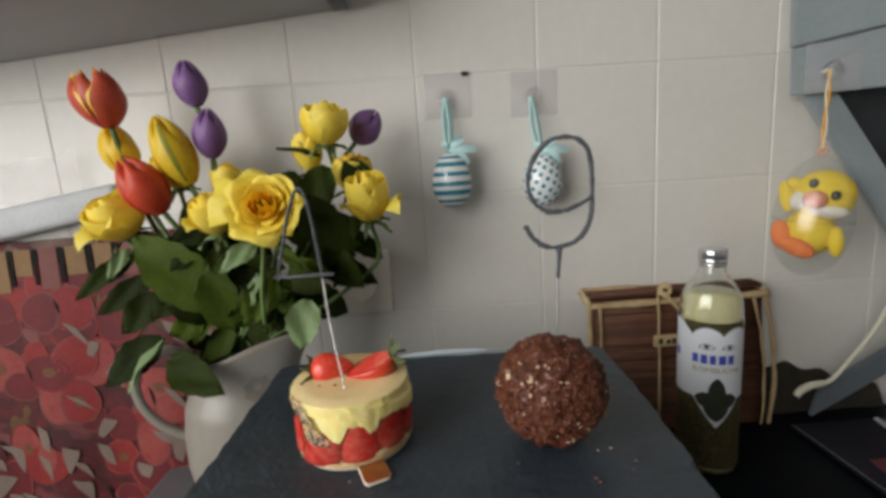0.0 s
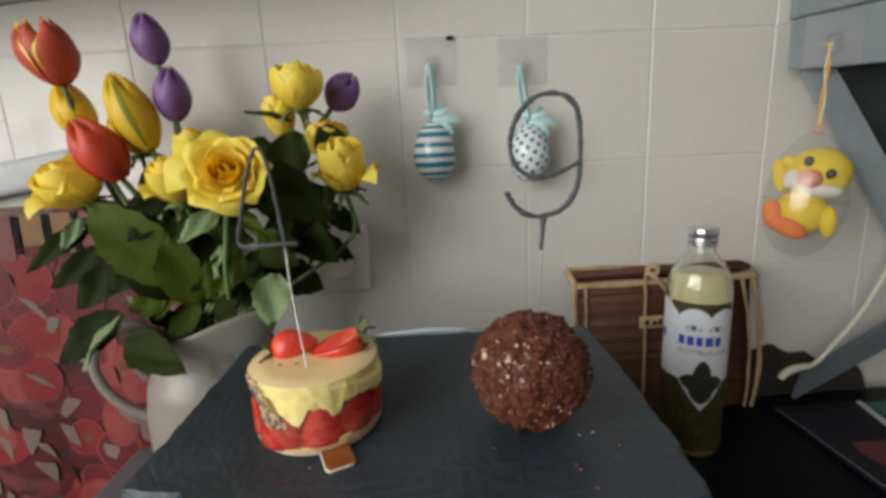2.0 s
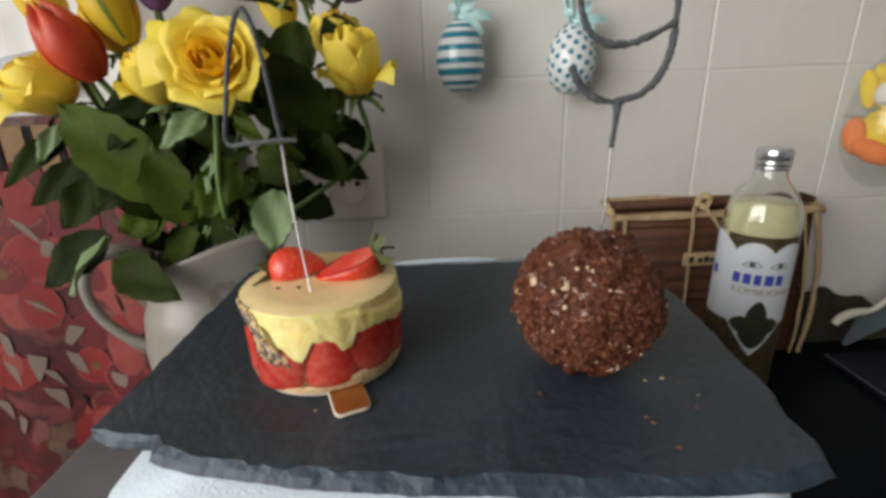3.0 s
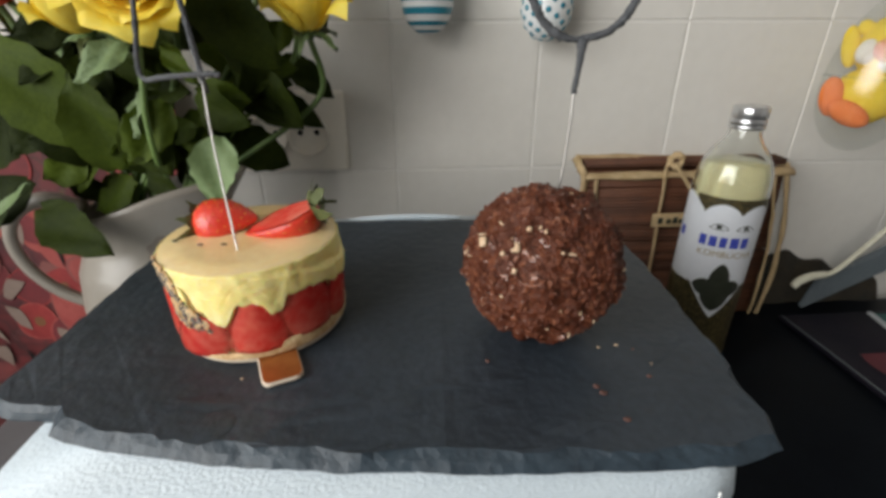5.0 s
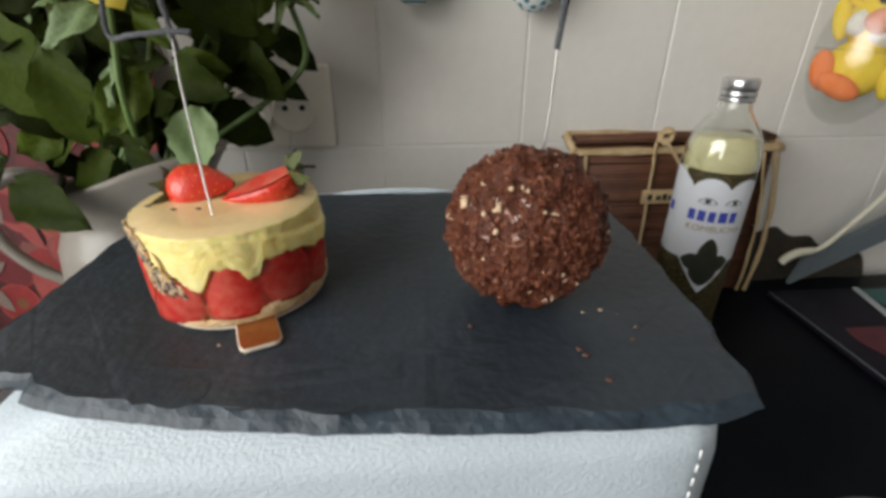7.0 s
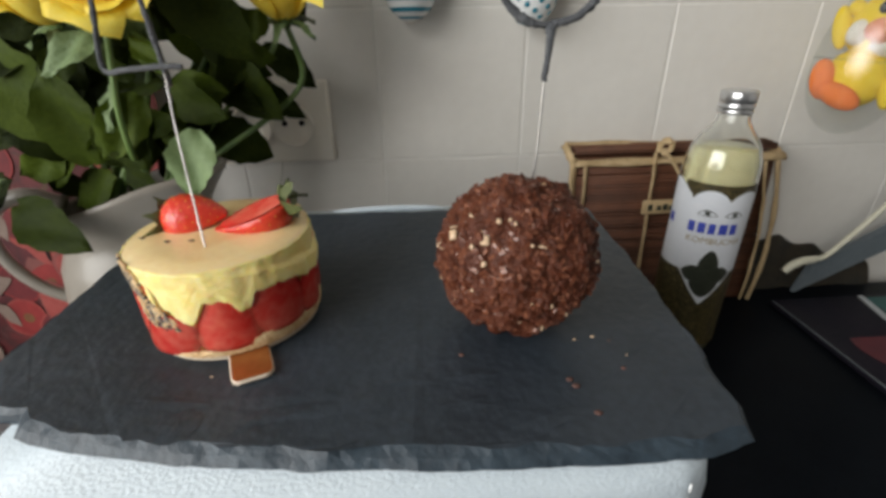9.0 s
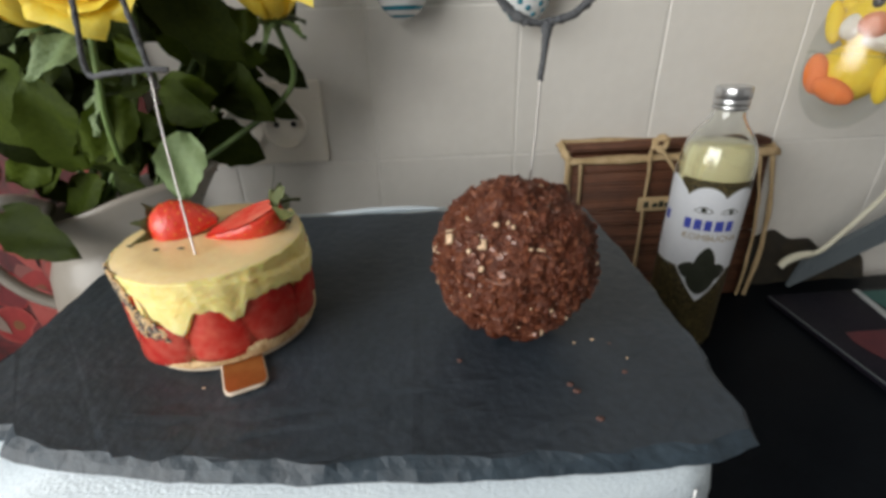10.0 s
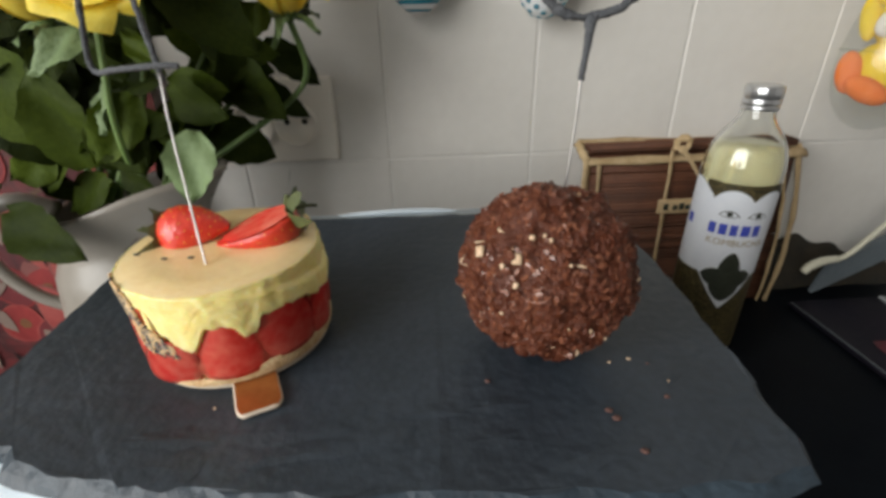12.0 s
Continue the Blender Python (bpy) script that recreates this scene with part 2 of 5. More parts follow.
def clear_shell_plastic():
    """Thin clear plastic: see-through, with a wavy gloss and a little dust."""
    m = bpy.data.materials.new("clear_egg_plastic")
    m.use_nodes = True
    n, l = m.node_tree.nodes, m.node_tree.links
    see, b, mix = n.new("ShaderNodeBsdfTransparent"), n["Principled BSDF"], n.new("ShaderNodeMixShader")
    gloss, both = n.new("ShaderNodeBsdfGlossy"), n.new("ShaderNodeMixShader")
    see.inputs["Color"].default_value = (0.97, 0.98, 0.97, 1)
    b.inputs["Base Color"].default_value = (0.70, 0.70, 0.68, 1)
    gloss.inputs["Roughness"].default_value = 0.10
    bend, bp = n.new("ShaderNodeTexNoise"), n.new("ShaderNodeBump")
    bend.inputs["Scale"].default_value = 70
    bp.inputs["Strength"].default_value, bp.inputs["Distance"].default_value = 0.15, 0.002
    l.new(bend.outputs["Fac"], bp.inputs["Height"])
    l.new(bp.outputs[0], gloss.inputs["Normal"])
    both.inputs[0].default_value, mix.inputs[0].default_value = 0.25, 0.13
    l.new(gloss.outputs[0], both.inputs[1])
    l.new(b.outputs[0], both.inputs[2])
    l.new(see.outputs[0], mix.inputs[1])
    l.new(both.outputs[0], mix.inputs[2])
    l.new(mix.outputs[0], n["Material Output"].inputs[0])
    return m


SHELL = clear_shell_plastic()


def printed_cloth():
    """Red and pink petals with pale gaps and dark slits, printed on cloth, all dimmed as if in shade."""
    m = bpy.data.materials.new("shaded_red_floral_print")
    m.use_nodes = True
    n, l = m.node_tree.nodes, m.node_tree.links
    b = n["Principled BSDF"]
    b.inputs["Roughness"].default_value = 0.7
    tc, warp, add = n.new("ShaderNodeTexCoord"), n.new("ShaderNodeTexNoise"), n.new("ShaderNodeVectorMath")
    warp.inputs["Scale"].default_value = 22
    add.operation = "MULTIPLY_ADD"
    add.inputs[1].default_value = (0.09, 0.09, 0.09)
    l.new(tc.outputs["Object"], warp.inputs["Vector"])
    l.new(warp.outputs["Color"], add.inputs[0])
    l.new(tc.outputs["Object"], add.inputs[2])
    cells, rim = n.new("ShaderNodeTexVoronoi"), n.new("ShaderNodeTexVoronoi")
    rim.feature = "DISTANCE_TO_EDGE"
    for v in (cells, rim):
        v.inputs["Scale"].default_value = 30
        l.new(add.outputs[0], v.inputs["Vector"])
    sep, ramp = n.new("ShaderNodeSeparateColor"), n.new("ShaderNodeValToRGB")
    l.new(cells.outputs["Color"], sep.inputs[0])
    l.new(sep.outputs[0], ramp.inputs[0])
    r = ramp.color_ramp
    r.interpolation = "CONSTANT"
    tints = [(0.0, (0.32, 0.010, 0.013)), (0.34, (0.42, 0.028, 0.032)), (0.52, (0.27, 0.010, 0.020)), (0.68, (0.47, 0.085, 0.08)), (0.82, (0.44, 0.24, 0.16)), (0.90, (0.42, 0.028, 0.014)), (0.96, (0.42, 0.18, 0.04))]
    r.elements[0].position, r.elements[0].color = tints[0][0], (*tints[0][1], 1)
    r.elements[1].position, r.elements[1].color = tints[1][0], (*tints[1][1], 1)
    for at, c in tints[2:]:
        e = r.elements.new(at)
        e.color = (*c, 1)
    grain, lift, mixed = n.new("ShaderNodeTexNoise"), n.new("ShaderNodeMapRange"), n.new("ShaderNodeMix")
    grain.inputs["Scale"].default_value, grain.inputs["Detail"].default_value = 55, 6
    l.new(tc.outputs["Object"], grain.inputs["Vector"])
    mixed.data_type = "RGBA"
    lift.inputs["From Min"].default_value, lift.inputs["From Max"].default_value = 0.5, 0.8
    lift.inputs["To Max"].default_value = 0.6
    l.new(grain.outputs["Fac"], lift.inputs["Value"])
    l.new(lift.outputs[0], mixed.inputs["Factor"])
    l.new(ramp.outputs[0], mixed.inputs["A"])
    mixed.inputs["B"].default_value = (0.42, 0.06, 0.055, 1)
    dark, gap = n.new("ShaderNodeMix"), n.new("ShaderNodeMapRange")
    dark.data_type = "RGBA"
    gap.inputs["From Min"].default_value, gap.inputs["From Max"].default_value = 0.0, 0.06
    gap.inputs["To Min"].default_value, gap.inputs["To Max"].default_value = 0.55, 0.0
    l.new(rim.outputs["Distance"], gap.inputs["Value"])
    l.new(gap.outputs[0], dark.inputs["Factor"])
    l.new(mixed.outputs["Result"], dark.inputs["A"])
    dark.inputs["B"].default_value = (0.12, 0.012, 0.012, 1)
    # Lighter petal hearts; the low values also put the corner's shade into the print.
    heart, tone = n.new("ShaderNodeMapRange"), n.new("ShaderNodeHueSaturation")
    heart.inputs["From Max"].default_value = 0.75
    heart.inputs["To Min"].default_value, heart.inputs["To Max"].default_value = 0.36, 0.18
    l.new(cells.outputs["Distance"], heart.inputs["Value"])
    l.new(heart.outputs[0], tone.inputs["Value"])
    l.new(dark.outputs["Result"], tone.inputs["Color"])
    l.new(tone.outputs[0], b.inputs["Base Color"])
    return m


FLORAL = printed_cloth()
# Print colours scaled down: the shade over the hanging cloth is painted in.
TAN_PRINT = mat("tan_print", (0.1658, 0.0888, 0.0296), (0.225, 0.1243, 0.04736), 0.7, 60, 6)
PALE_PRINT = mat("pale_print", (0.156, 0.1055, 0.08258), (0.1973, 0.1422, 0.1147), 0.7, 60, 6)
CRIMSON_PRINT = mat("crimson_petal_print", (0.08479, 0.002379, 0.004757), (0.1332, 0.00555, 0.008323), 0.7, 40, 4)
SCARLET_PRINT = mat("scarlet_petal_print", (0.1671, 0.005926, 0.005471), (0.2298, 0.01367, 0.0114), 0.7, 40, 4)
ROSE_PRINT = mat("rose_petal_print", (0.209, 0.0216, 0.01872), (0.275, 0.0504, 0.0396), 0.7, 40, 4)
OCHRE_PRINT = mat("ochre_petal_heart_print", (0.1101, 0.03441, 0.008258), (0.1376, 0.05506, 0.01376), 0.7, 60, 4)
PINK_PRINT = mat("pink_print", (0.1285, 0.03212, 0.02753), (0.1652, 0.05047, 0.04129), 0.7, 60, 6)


# ---- building helpers ----
def thing(name, at, label, category, group=""):
    ob = new(name)
    ob.location = at
    ob.empty_display_size = 0.02
    return tagged(ob, label, category, group)


def part(name, bm, material, parent=None, label="", smooth=True):
    """Links a bmesh, in world metres, as one mesh under a thing or a part."""
    me = bpy.data.meshes.new(name)
    bm.normal_update()
    bm.to_mesh(me)
    bm.free()
    for m in material if isinstance(material, (list, tuple)) else [material]:
        me.materials.append(m)
    if smooth:
        me.polygons.foreach_set("use_smooth", [True] * len(me.polygons))
    ob = new(name, me)
    if parent:
        ob.parent = parent
        if parent.type == "EMPTY":
            ob.matrix_parent_inverse = Matrix.Translation(-parent.location)
    return tagged(ob, label)


def structure(name, bm, material, label, category, smooth=False):
    return tagged(part(name, bm, material, None, label, smooth), "", category, "", "structure")


def slab(lo, hi, bevel=0.0, segments=2, bm=None):
    """A box from corner to corner with rounded edges."""
    own = bmesh.new()
    bmesh.ops.create_cube(own, size=1.0)
    for v in own.verts:
        v.co = Vector([(a + b) / 2 + c * (b - a) for a, b, c in zip(lo, hi, v.co)])
    if bevel:
        bmesh.ops.bevel(own, geom=own.edges[:], offset=bevel, segments=segments, affect="EDGES", profile=0.5)
    return join(bm, own)


def join(bm, own):
    if bm is None:
        return own
    me = bpy.data.meshes.new("join")
    own.to_mesh(me)
    own.free()
    bm.from_mesh(me)
    bpy.data.meshes.remove(me)
    return bm


def moved(bm, m):
    bmesh.ops.transform(bm, matrix=m, verts=bm.verts[:])
    return bm


def sheet(place, nu, nv, bm=None, close=False):
    """A grid of faces over u, v in 0..1."""
    bm = bm or bmesh.new()
    rows = [[bm.verts.new(place(i / nu, j / nv)) for i in range(nu if close else nu + 1)] for j in range(nv + 1)]
    for j in range(nv):
        for i in range(nu):
            k = (i + 1) % nu if close else i + 1
            bm.faces.new((rows[j][i], rows[j][k], rows[j + 1][k], rows[j + 1][i]))
    return bm


def lathe(profile, at=(0, 0, 0), n=40, bm=None, wobble=None, caps=True):
    """A turned shape from (radius, height) pairs about the upright axis at `at`."""
    bm = bm or bmesh.new()
    rings = []
    for r, z in profile:
        ring = []
        for i in range(n):
            a = 2 * math.pi * i / n
            k = 1 + (wobble(a, z) if wobble else 0)
            ring.append(bm.verts.new((at[0] + r * k * math.cos(a), at[1] + r * k * math.sin(a), at[2] + z)))
        rings.append(ring)
    for a, b in zip(rings, rings[1:]):
        for i in range(n):
            bm.faces.new((a[i], a[(i + 1) % n], b[(i + 1) % n], b[i]))
    if caps:
        bm.faces.new(rings[0][::-1])
        bm.faces.new(rings[-1])
    return bm


def smooth_path(points, steps=8):
    """Points on a Catmull-Rom curve through the given ones."""
    p = [Vector(q) for q in points]
    p = [2 * p[0] - p[1], *p, 2 * p[-1] - p[-2]]
    out = []
    for a, b, c, d in zip(p, p[1:], p[2:], p[3:]):
        for i in range(steps):
            t = i / steps
            out.append(0.5 * (2 * b + (c - a) * t + (2 * a - 5 * b + 4 * c - d) * t * t + (3 * b - a - 3 * c + d) * t ** 3))
    return out + [p[-2]]


def tube(points, radius, n=8, bm=None, flat=1.0, rough=0.0):
    """A round (or flattened) rod along points; radius a number or a function of 0..1."""
    bm = bm or bmesh.new()
    p = [Vector(q) for q in points]
    rings, side = [], None
    for i, q in enumerate(p):
        way = (p[min(i + 1, len(p) - 1)] - p[max(i - 1, 0)]).normalized()
        if side is None:
            side = way.orthogonal().normalized()
        side = (side - way * side.dot(way)).normalized()
        up = way.cross(side)
        r = radius(i / (len(p) - 1)) if callable(radius) else radius
        ring = []
        for k in range(n):
            a = 2 * math.pi * k / n
            rr = r * (1 + rough * random.uniform(-1, 1))
            ring.append(bm.verts.new(q + rr * math.cos(a) * side + rr * flat * math.sin(a) * up))
        rings.append(ring)
    for a, b in zip(rings, rings[1:]):
        for k in range(n):
            bm.faces.new((a[k], a[(k + 1) % n], b[(k + 1) % n], b[k]))
    bm.faces.new(rings[0][::-1])
    bm.faces.new(rings[-1])
    return bm


def ball(at, r, scale=(1, 1, 1), n=24, bm=None):
    own = bmesh.new()
    bmesh.ops.create_uvsphere(own, u_segments=n, v_segments=n // 2, radius=r)
    for v in own.verts:
        v.co = Vector(at) + Vector([c * s for c, s in zip(v.co, scale)])
    return join(bm, own)


def aim(at, way, turn=0.0):
    """A frame at `at` whose z axis points along `way`."""
    q = Vector(way).normalized().to_track_quat("Z", "Y")
    return Matrix.Translation(at) @ q.to_matrix().to_4x4() @ Matrix.Rotation(turn, 4, "Z")


# ---- the room ----
WALL_Y, COUNTER = 0.5605, 0.90
wall_north = structure("wall_north", slab((-1.4, WALL_Y - 0.0003, 0.0), (1.3, WALL_Y + 0.12, 2.5)), GROUT, "white-tiled kitchen wall with pale grout behind the worktop", "wall")
structure("wall_south", slab((-1.4, -2.2, 0.0), (1.3, -2.1, 2.5)), TAUPE, "plain cool grey painted wall", "wall")
structure("wall_east", slab((1.3, -2.2, 0.0), (1.4, WALL_Y + 0.12, 2.5)), TAUPE, "plain cool grey painted side wall", "wall")
bm = bmesh.new()
for lo, hi in (((-1.4, -2.1, 0), (-1.3, WALL_Y - 0.001, 1.02)), ((-1.4, -2.1, 2.18), (-1.3, WALL_Y - 0.001, 2.5)), ((-1.4, -2.1, 1.02), (-1.3, -1.27, 2.18)), ((-1.4, -0.01, 1.02), (-1.3, WALL_Y - 0.001, 2.18))):
    slab(lo, hi, bm=bm)
structure("wall_west", bm, PLASTER, "plain off-white plaster wall with a window opening", "wall")
window = thing("window_1", (-1.35, -0.64, 1.02), "white-framed kitchen window letting in daylight", "window")
window["kind"] = "structure"
for lo, hi in (((-1.38, -1.27, 1.02), (-1.33, -1.22, 2.18)), ((-1.38, -0.06, 1.02), (-1.33, -0.01, 2.18)), ((-1.38, -1.22, 1.02), (-1.33, -0.06, 1.07)), ((-1.38, -1.22, 2.13), (-1.33, -0.06, 2.18))):
    part("window_frame", slab(lo, hi, 0.004, 1), WHITE_PAINT, window)
structure("floor", slab((-1.4, -2.2, -0.1), (1.4, 0.7, 0.0)), GREY_LAMINATE, "plain grey kitchen floor", "floor")
structure("ceiling", slab((-1.4, -2.2, 2.5), (1.4, 0.7, 2.6)), PLASTER, "plain white ceiling", "ceiling")

# ---- worktop, hob and what carries them ----
cab = thing("base_cabinet", (0.1, 0.3, 0.0), "plain grey base cabinet below the worktop", "cabinet")
part("body", slab((-0.37, 0.03, 0.0), (0.85, 0.535, 0.862), 0.002), CUPBOARD, cab)
structure("worktop", slab((-0.385, 0.0, 0.862), (0.90, 0.545, COUNTER), 0.004), GREY_LAMINATE, "grey laminate kitchen worktop with a rounded edge", "worktop")
hob = thing("hob", (0.45, 0.3, COUNTER), "black glass hob set on the worktop", "hob")
part("glass_top", slab((0.112, 0.03, COUNTER), (0.86, 0.535, COUNTER + 0.006), 0.002), BLACK_GLASS, hob)
for k, (x, y, r) in enumerate(((0.62, 0.16, 0.09), (0.30, 0.17, 0.075), (0.66, 0.38, 0.075))):
    part("burner_ring", lathe([(r, 0.0), (r, 0.0006), (r - 0.0015, 0.0006), (r - 0.0015, 0.0)], (x, y, COUNTER + 0.0062), 48, caps=False), GREY_LAMINATE, hob)

# ---- hanging cupboard, white ledge, printed cloth ----
TILT_CUP = Matrix.Translation((-0.30, 0, 1.4405)) @ Matrix.Rotation(radians(-5.1), 4, "Y")
cup = thing("wall_cupboard", (-0.45, 0.4, 1.437), "grey wall cupboard hung over the flowers", "cupboard")
part("carcass", moved(slab((-0.65, 0.395, 0.0), (0.208, 0.5575, 0.66), 0.003), TILT_CUP), CUPBOARD, cup)
part("hinge_bracket", moved(slab((0.186, 0.50, -0.005), (0.204, 0.545, 0.0), 0.001), TILT_CUP), DARK_PANE, cup)

ledge = thing("wall_ledge", (-0.6, 0.55, 1.22), "glossy white ledge fixed to the tiles above the cloth", "ledge")
bm = slab((-0.21, -0.018, -0.0185), (0.165, 0.012, 0.0185), 0.008, 3)
part("board", moved(bm, Matrix.Translation((-0.552, 0.5465, 1.230)) @ Matrix.Rotation(radians(-9), 4, "Y")), WHITE_PAINT, ledge)
bm = sheet(lambda u, v: (-0.56 + 0.12 * u, 0.5445 - 0.004 * math.sin(9 * u + 5 * v) * math.sin(7 * v), 1.252 + 0.05 * v + 0.012 * u + 0.003 * math.sin(14 * u)), 14, 6)
tagged(part("film", bm, FILM, ledge), "crumpled clear plastic film")


def cloth_place(u, v):
    x = -0.80 + 0.56 * u
    z = 1.212 - 0.50 * v + 0.02 * (x + 0.4)
    return (x, 0.548 - 0.035 * v * (1 - 0.3 * v) - 0.006 * math.sin(26 * u + 2 * v) * (0.3 + v), z)


cloth = thing("floral_cloth", (-0.5, 0.53, 1.2), "red floral printed cloth hanging below the ledge", "cloth")
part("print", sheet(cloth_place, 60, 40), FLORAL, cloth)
for i in range(17):
    u0 = 0.0 + i * 0.058
    bm = sheet(lambda u, v, a=u0: Vector(cloth_place(a + 0.040 * u, 0.02 + v * (0.085 + 0.02 * math.sin(a * 50)))) + Vector((0, -0.0025, 0)), 3, 4)
    part("yellow_band", bm, TAN_PRINT if i % 3 else PINK_PRINT, cloth)
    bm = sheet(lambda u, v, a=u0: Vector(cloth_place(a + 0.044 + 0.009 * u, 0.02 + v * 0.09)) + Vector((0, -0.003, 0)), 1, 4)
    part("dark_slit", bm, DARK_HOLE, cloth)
rng = random.Random(5)
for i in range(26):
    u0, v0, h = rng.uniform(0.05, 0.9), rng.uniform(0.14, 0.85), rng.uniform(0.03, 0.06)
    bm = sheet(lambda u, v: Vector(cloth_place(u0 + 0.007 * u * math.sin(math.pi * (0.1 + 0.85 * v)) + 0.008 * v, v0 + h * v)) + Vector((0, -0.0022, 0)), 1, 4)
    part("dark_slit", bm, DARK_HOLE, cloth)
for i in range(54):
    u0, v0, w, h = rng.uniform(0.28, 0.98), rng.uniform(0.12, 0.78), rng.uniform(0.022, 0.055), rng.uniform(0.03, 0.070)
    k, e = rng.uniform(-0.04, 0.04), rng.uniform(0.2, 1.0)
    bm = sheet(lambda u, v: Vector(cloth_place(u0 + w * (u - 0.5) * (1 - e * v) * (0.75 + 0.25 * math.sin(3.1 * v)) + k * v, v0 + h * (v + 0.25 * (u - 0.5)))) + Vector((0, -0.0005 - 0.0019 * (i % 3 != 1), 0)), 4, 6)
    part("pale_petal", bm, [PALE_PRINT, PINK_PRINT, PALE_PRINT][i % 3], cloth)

for i in range(74):
    u0, v0, r = rng.uniform(0.30, 0.99), rng.uniform(0.10, 0.80), rng.uniform(0.017, 0.036)
    turn, squash, dent = rng.uniform(0, 6.283), rng.uniform(0.7, 1.0), rng.uniform(0.0, 0.16)

    def petal_print(u, v, grow=1.0):
        a = 2 * math.pi * u
        rr = r * grow * (0.02 + 0.98 * v) * (1 - dent * max(0.0, math.cos(a)) ** 8 + 0.05 * math.sin(3 * a + i))
        x, y = rr * math.cos(a), rr * squash * math.sin(a)
        c, s = math.cos(turn), math.sin(turn)
        p = Vector(cloth_place(u0 + (x * c - y * s) / 0.56, v0 + (x * s + y * c) / 0.50))
        return p + Vector((0, -0.0007 - 0.00002 * i + (0.00001 if grow > 1 else 0.0), 0))

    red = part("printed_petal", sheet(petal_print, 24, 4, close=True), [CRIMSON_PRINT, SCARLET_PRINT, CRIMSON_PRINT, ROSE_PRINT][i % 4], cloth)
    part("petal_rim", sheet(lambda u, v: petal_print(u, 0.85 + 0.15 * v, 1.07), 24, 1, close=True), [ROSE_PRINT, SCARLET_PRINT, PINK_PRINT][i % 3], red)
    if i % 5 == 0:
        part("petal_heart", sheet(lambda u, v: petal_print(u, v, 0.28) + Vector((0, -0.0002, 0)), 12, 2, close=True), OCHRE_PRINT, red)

# ---- white leather box with the slate on it ----
wb = thing("leather_box", (-0.015, 0.27, COUNTER), "white grained leather box with stitched edges under the slate", "box")


def box_place(u, v):
    a = 2 * math.pi * u
    c, s = math.cos(a), math.sin(a)
    k = 1 / (abs(c) ** 24 + abs(s) ** 24) ** (1 / 24)
    zz = v * 0.187
    grow = 1 + 0.035 * (1 - v) - 0.012 * max(0, (v - 0.93) / 0.07) ** 2
    return (-0.0190 + 0.1250 * k * c * grow, 0.2785 + 0.1195 * k * s * grow, COUNTER + zz)


bm = sheet(box_place, 96, 14, close=True)
bm.verts.ensure_lookup_table()
top_ring = bm.verts[-96:]
mid = bm.verts.new((-0.0205, 0.2785, COUNTER + 0.188))
for i in range(96):
    bm.faces.new((top_ring[i], top_ring[(i + 1) % 96], mid))
part("body", bm, LEATHER, wb)
part("back_lip", tube(smooth_path([(-0.066, 0.394, 1.0835), (-0.045, 0.3952, 1.0862), (-0.012, 0.3955, 1.0876), (0.018, 0.3952, 1.0866), (0.038, 0.394, 1.0835)], 8), 0.0024, 8), LEATHER, wb)
for u in (0.868, 0.632):
    bm = bmesh.new()
    for i in range(24):
        v = 0.95 - i * 0.036
        tube([Vector(box_place(u, v)) + Vector((0, -0.0004, 0)), Vector(box_place(u, v - 0.02)) + Vector((0, -0.0003, 0))], 0.00045, 5, bm)
    part("corner_seam", bm, THREAD, wb)

slate = thing("slate_board", (-0.02, 0.27, 1.087), "dark slate serving board with chipped edges on the white box", "serving board")
SLATE_Z0, SLATE_Z1 = 1.0875, 1.0945
corner = [(-0.1665, 0.2000), (-0.153, 0.1942), (-0.1375, 0.1930), (-0.1340, 0.1860), (-0.114, 0.1785), (-0.076, 0.1705), (-0.044, 0.1660), (-0.007, 0.1630), (0.03, 0.1605), (0.067, 0.1593), (0.10, 0.1597), (0.117, 0.1645), (0.1210, 0.175), (0.1250, 0.23), (0.130, 0.30), (0.1315, 0.362), (0.126, 0.369), (0.06, 0.370), (-0.05, 0.3735), (-0.155, 0.376), (-0.1655, 0.370), (-0.166, 0.30)]
outline = []
for i, a in enumerate(corner):
    b = corner[(i + 1) % len(corner)]
    n = max(2, int(math.dist(a, b) / 0.004))
    for k in range(n):
        t = k / n
        p = Vector((a[0] + (b[0] - a[0]) * t, a[1] + (b[1] - a[1]) * t, 0))
        outline.append(p)
bm = bmesh.new()
rings = []
for inset, z, jag in ((0.0052, SLATE_Z1, 0.0026), (0.0020, SLATE_Z1 - 0.0022, 0.0014), (0.0, SLATE_Z1 - 0.005, 0.0009), (0.002, SLATE_Z0, 0.001)):
    ring = []
    mid = Vector((-0.02, 0.27, 0))
    for p in outline:
        d = (mid - p).normalized()
        j = noise.noise(p * 60 + Vector((0, 0, z * 300))) * jag + noise.noise(p * 190 + Vector((3, 0, z * 500))) * jag * 0.6
        front = 1.0 if p.y < 0.2 else 0.35
        q = p + d * (inset * front + j * (1.2 if p.y < 0.2 else 0.6))
        ring.append(bm.verts.new((q.x, q.y, z + noise.noise(p * 110) * 0.0005)))
    rings.append(ring)
n = len(outline)
for a, b in zip(rings, rings[1:]):
    for i in range(n):
        f = bm.faces.new((a[i], b[i], b[(i + 1) % n], a[(i + 1) % n]))
        f.material_index = 1
bm.faces.new(rings[0])
bm.faces.new(rings[-1][::-1])
bmesh.ops.triangulate(bm, faces=[f for f in bm.faces if len(f.verts) > 4])
part("stone", bm, [SLATE, SLATE_EDGE], slate, smooth=False)
rng = random.Random(11)
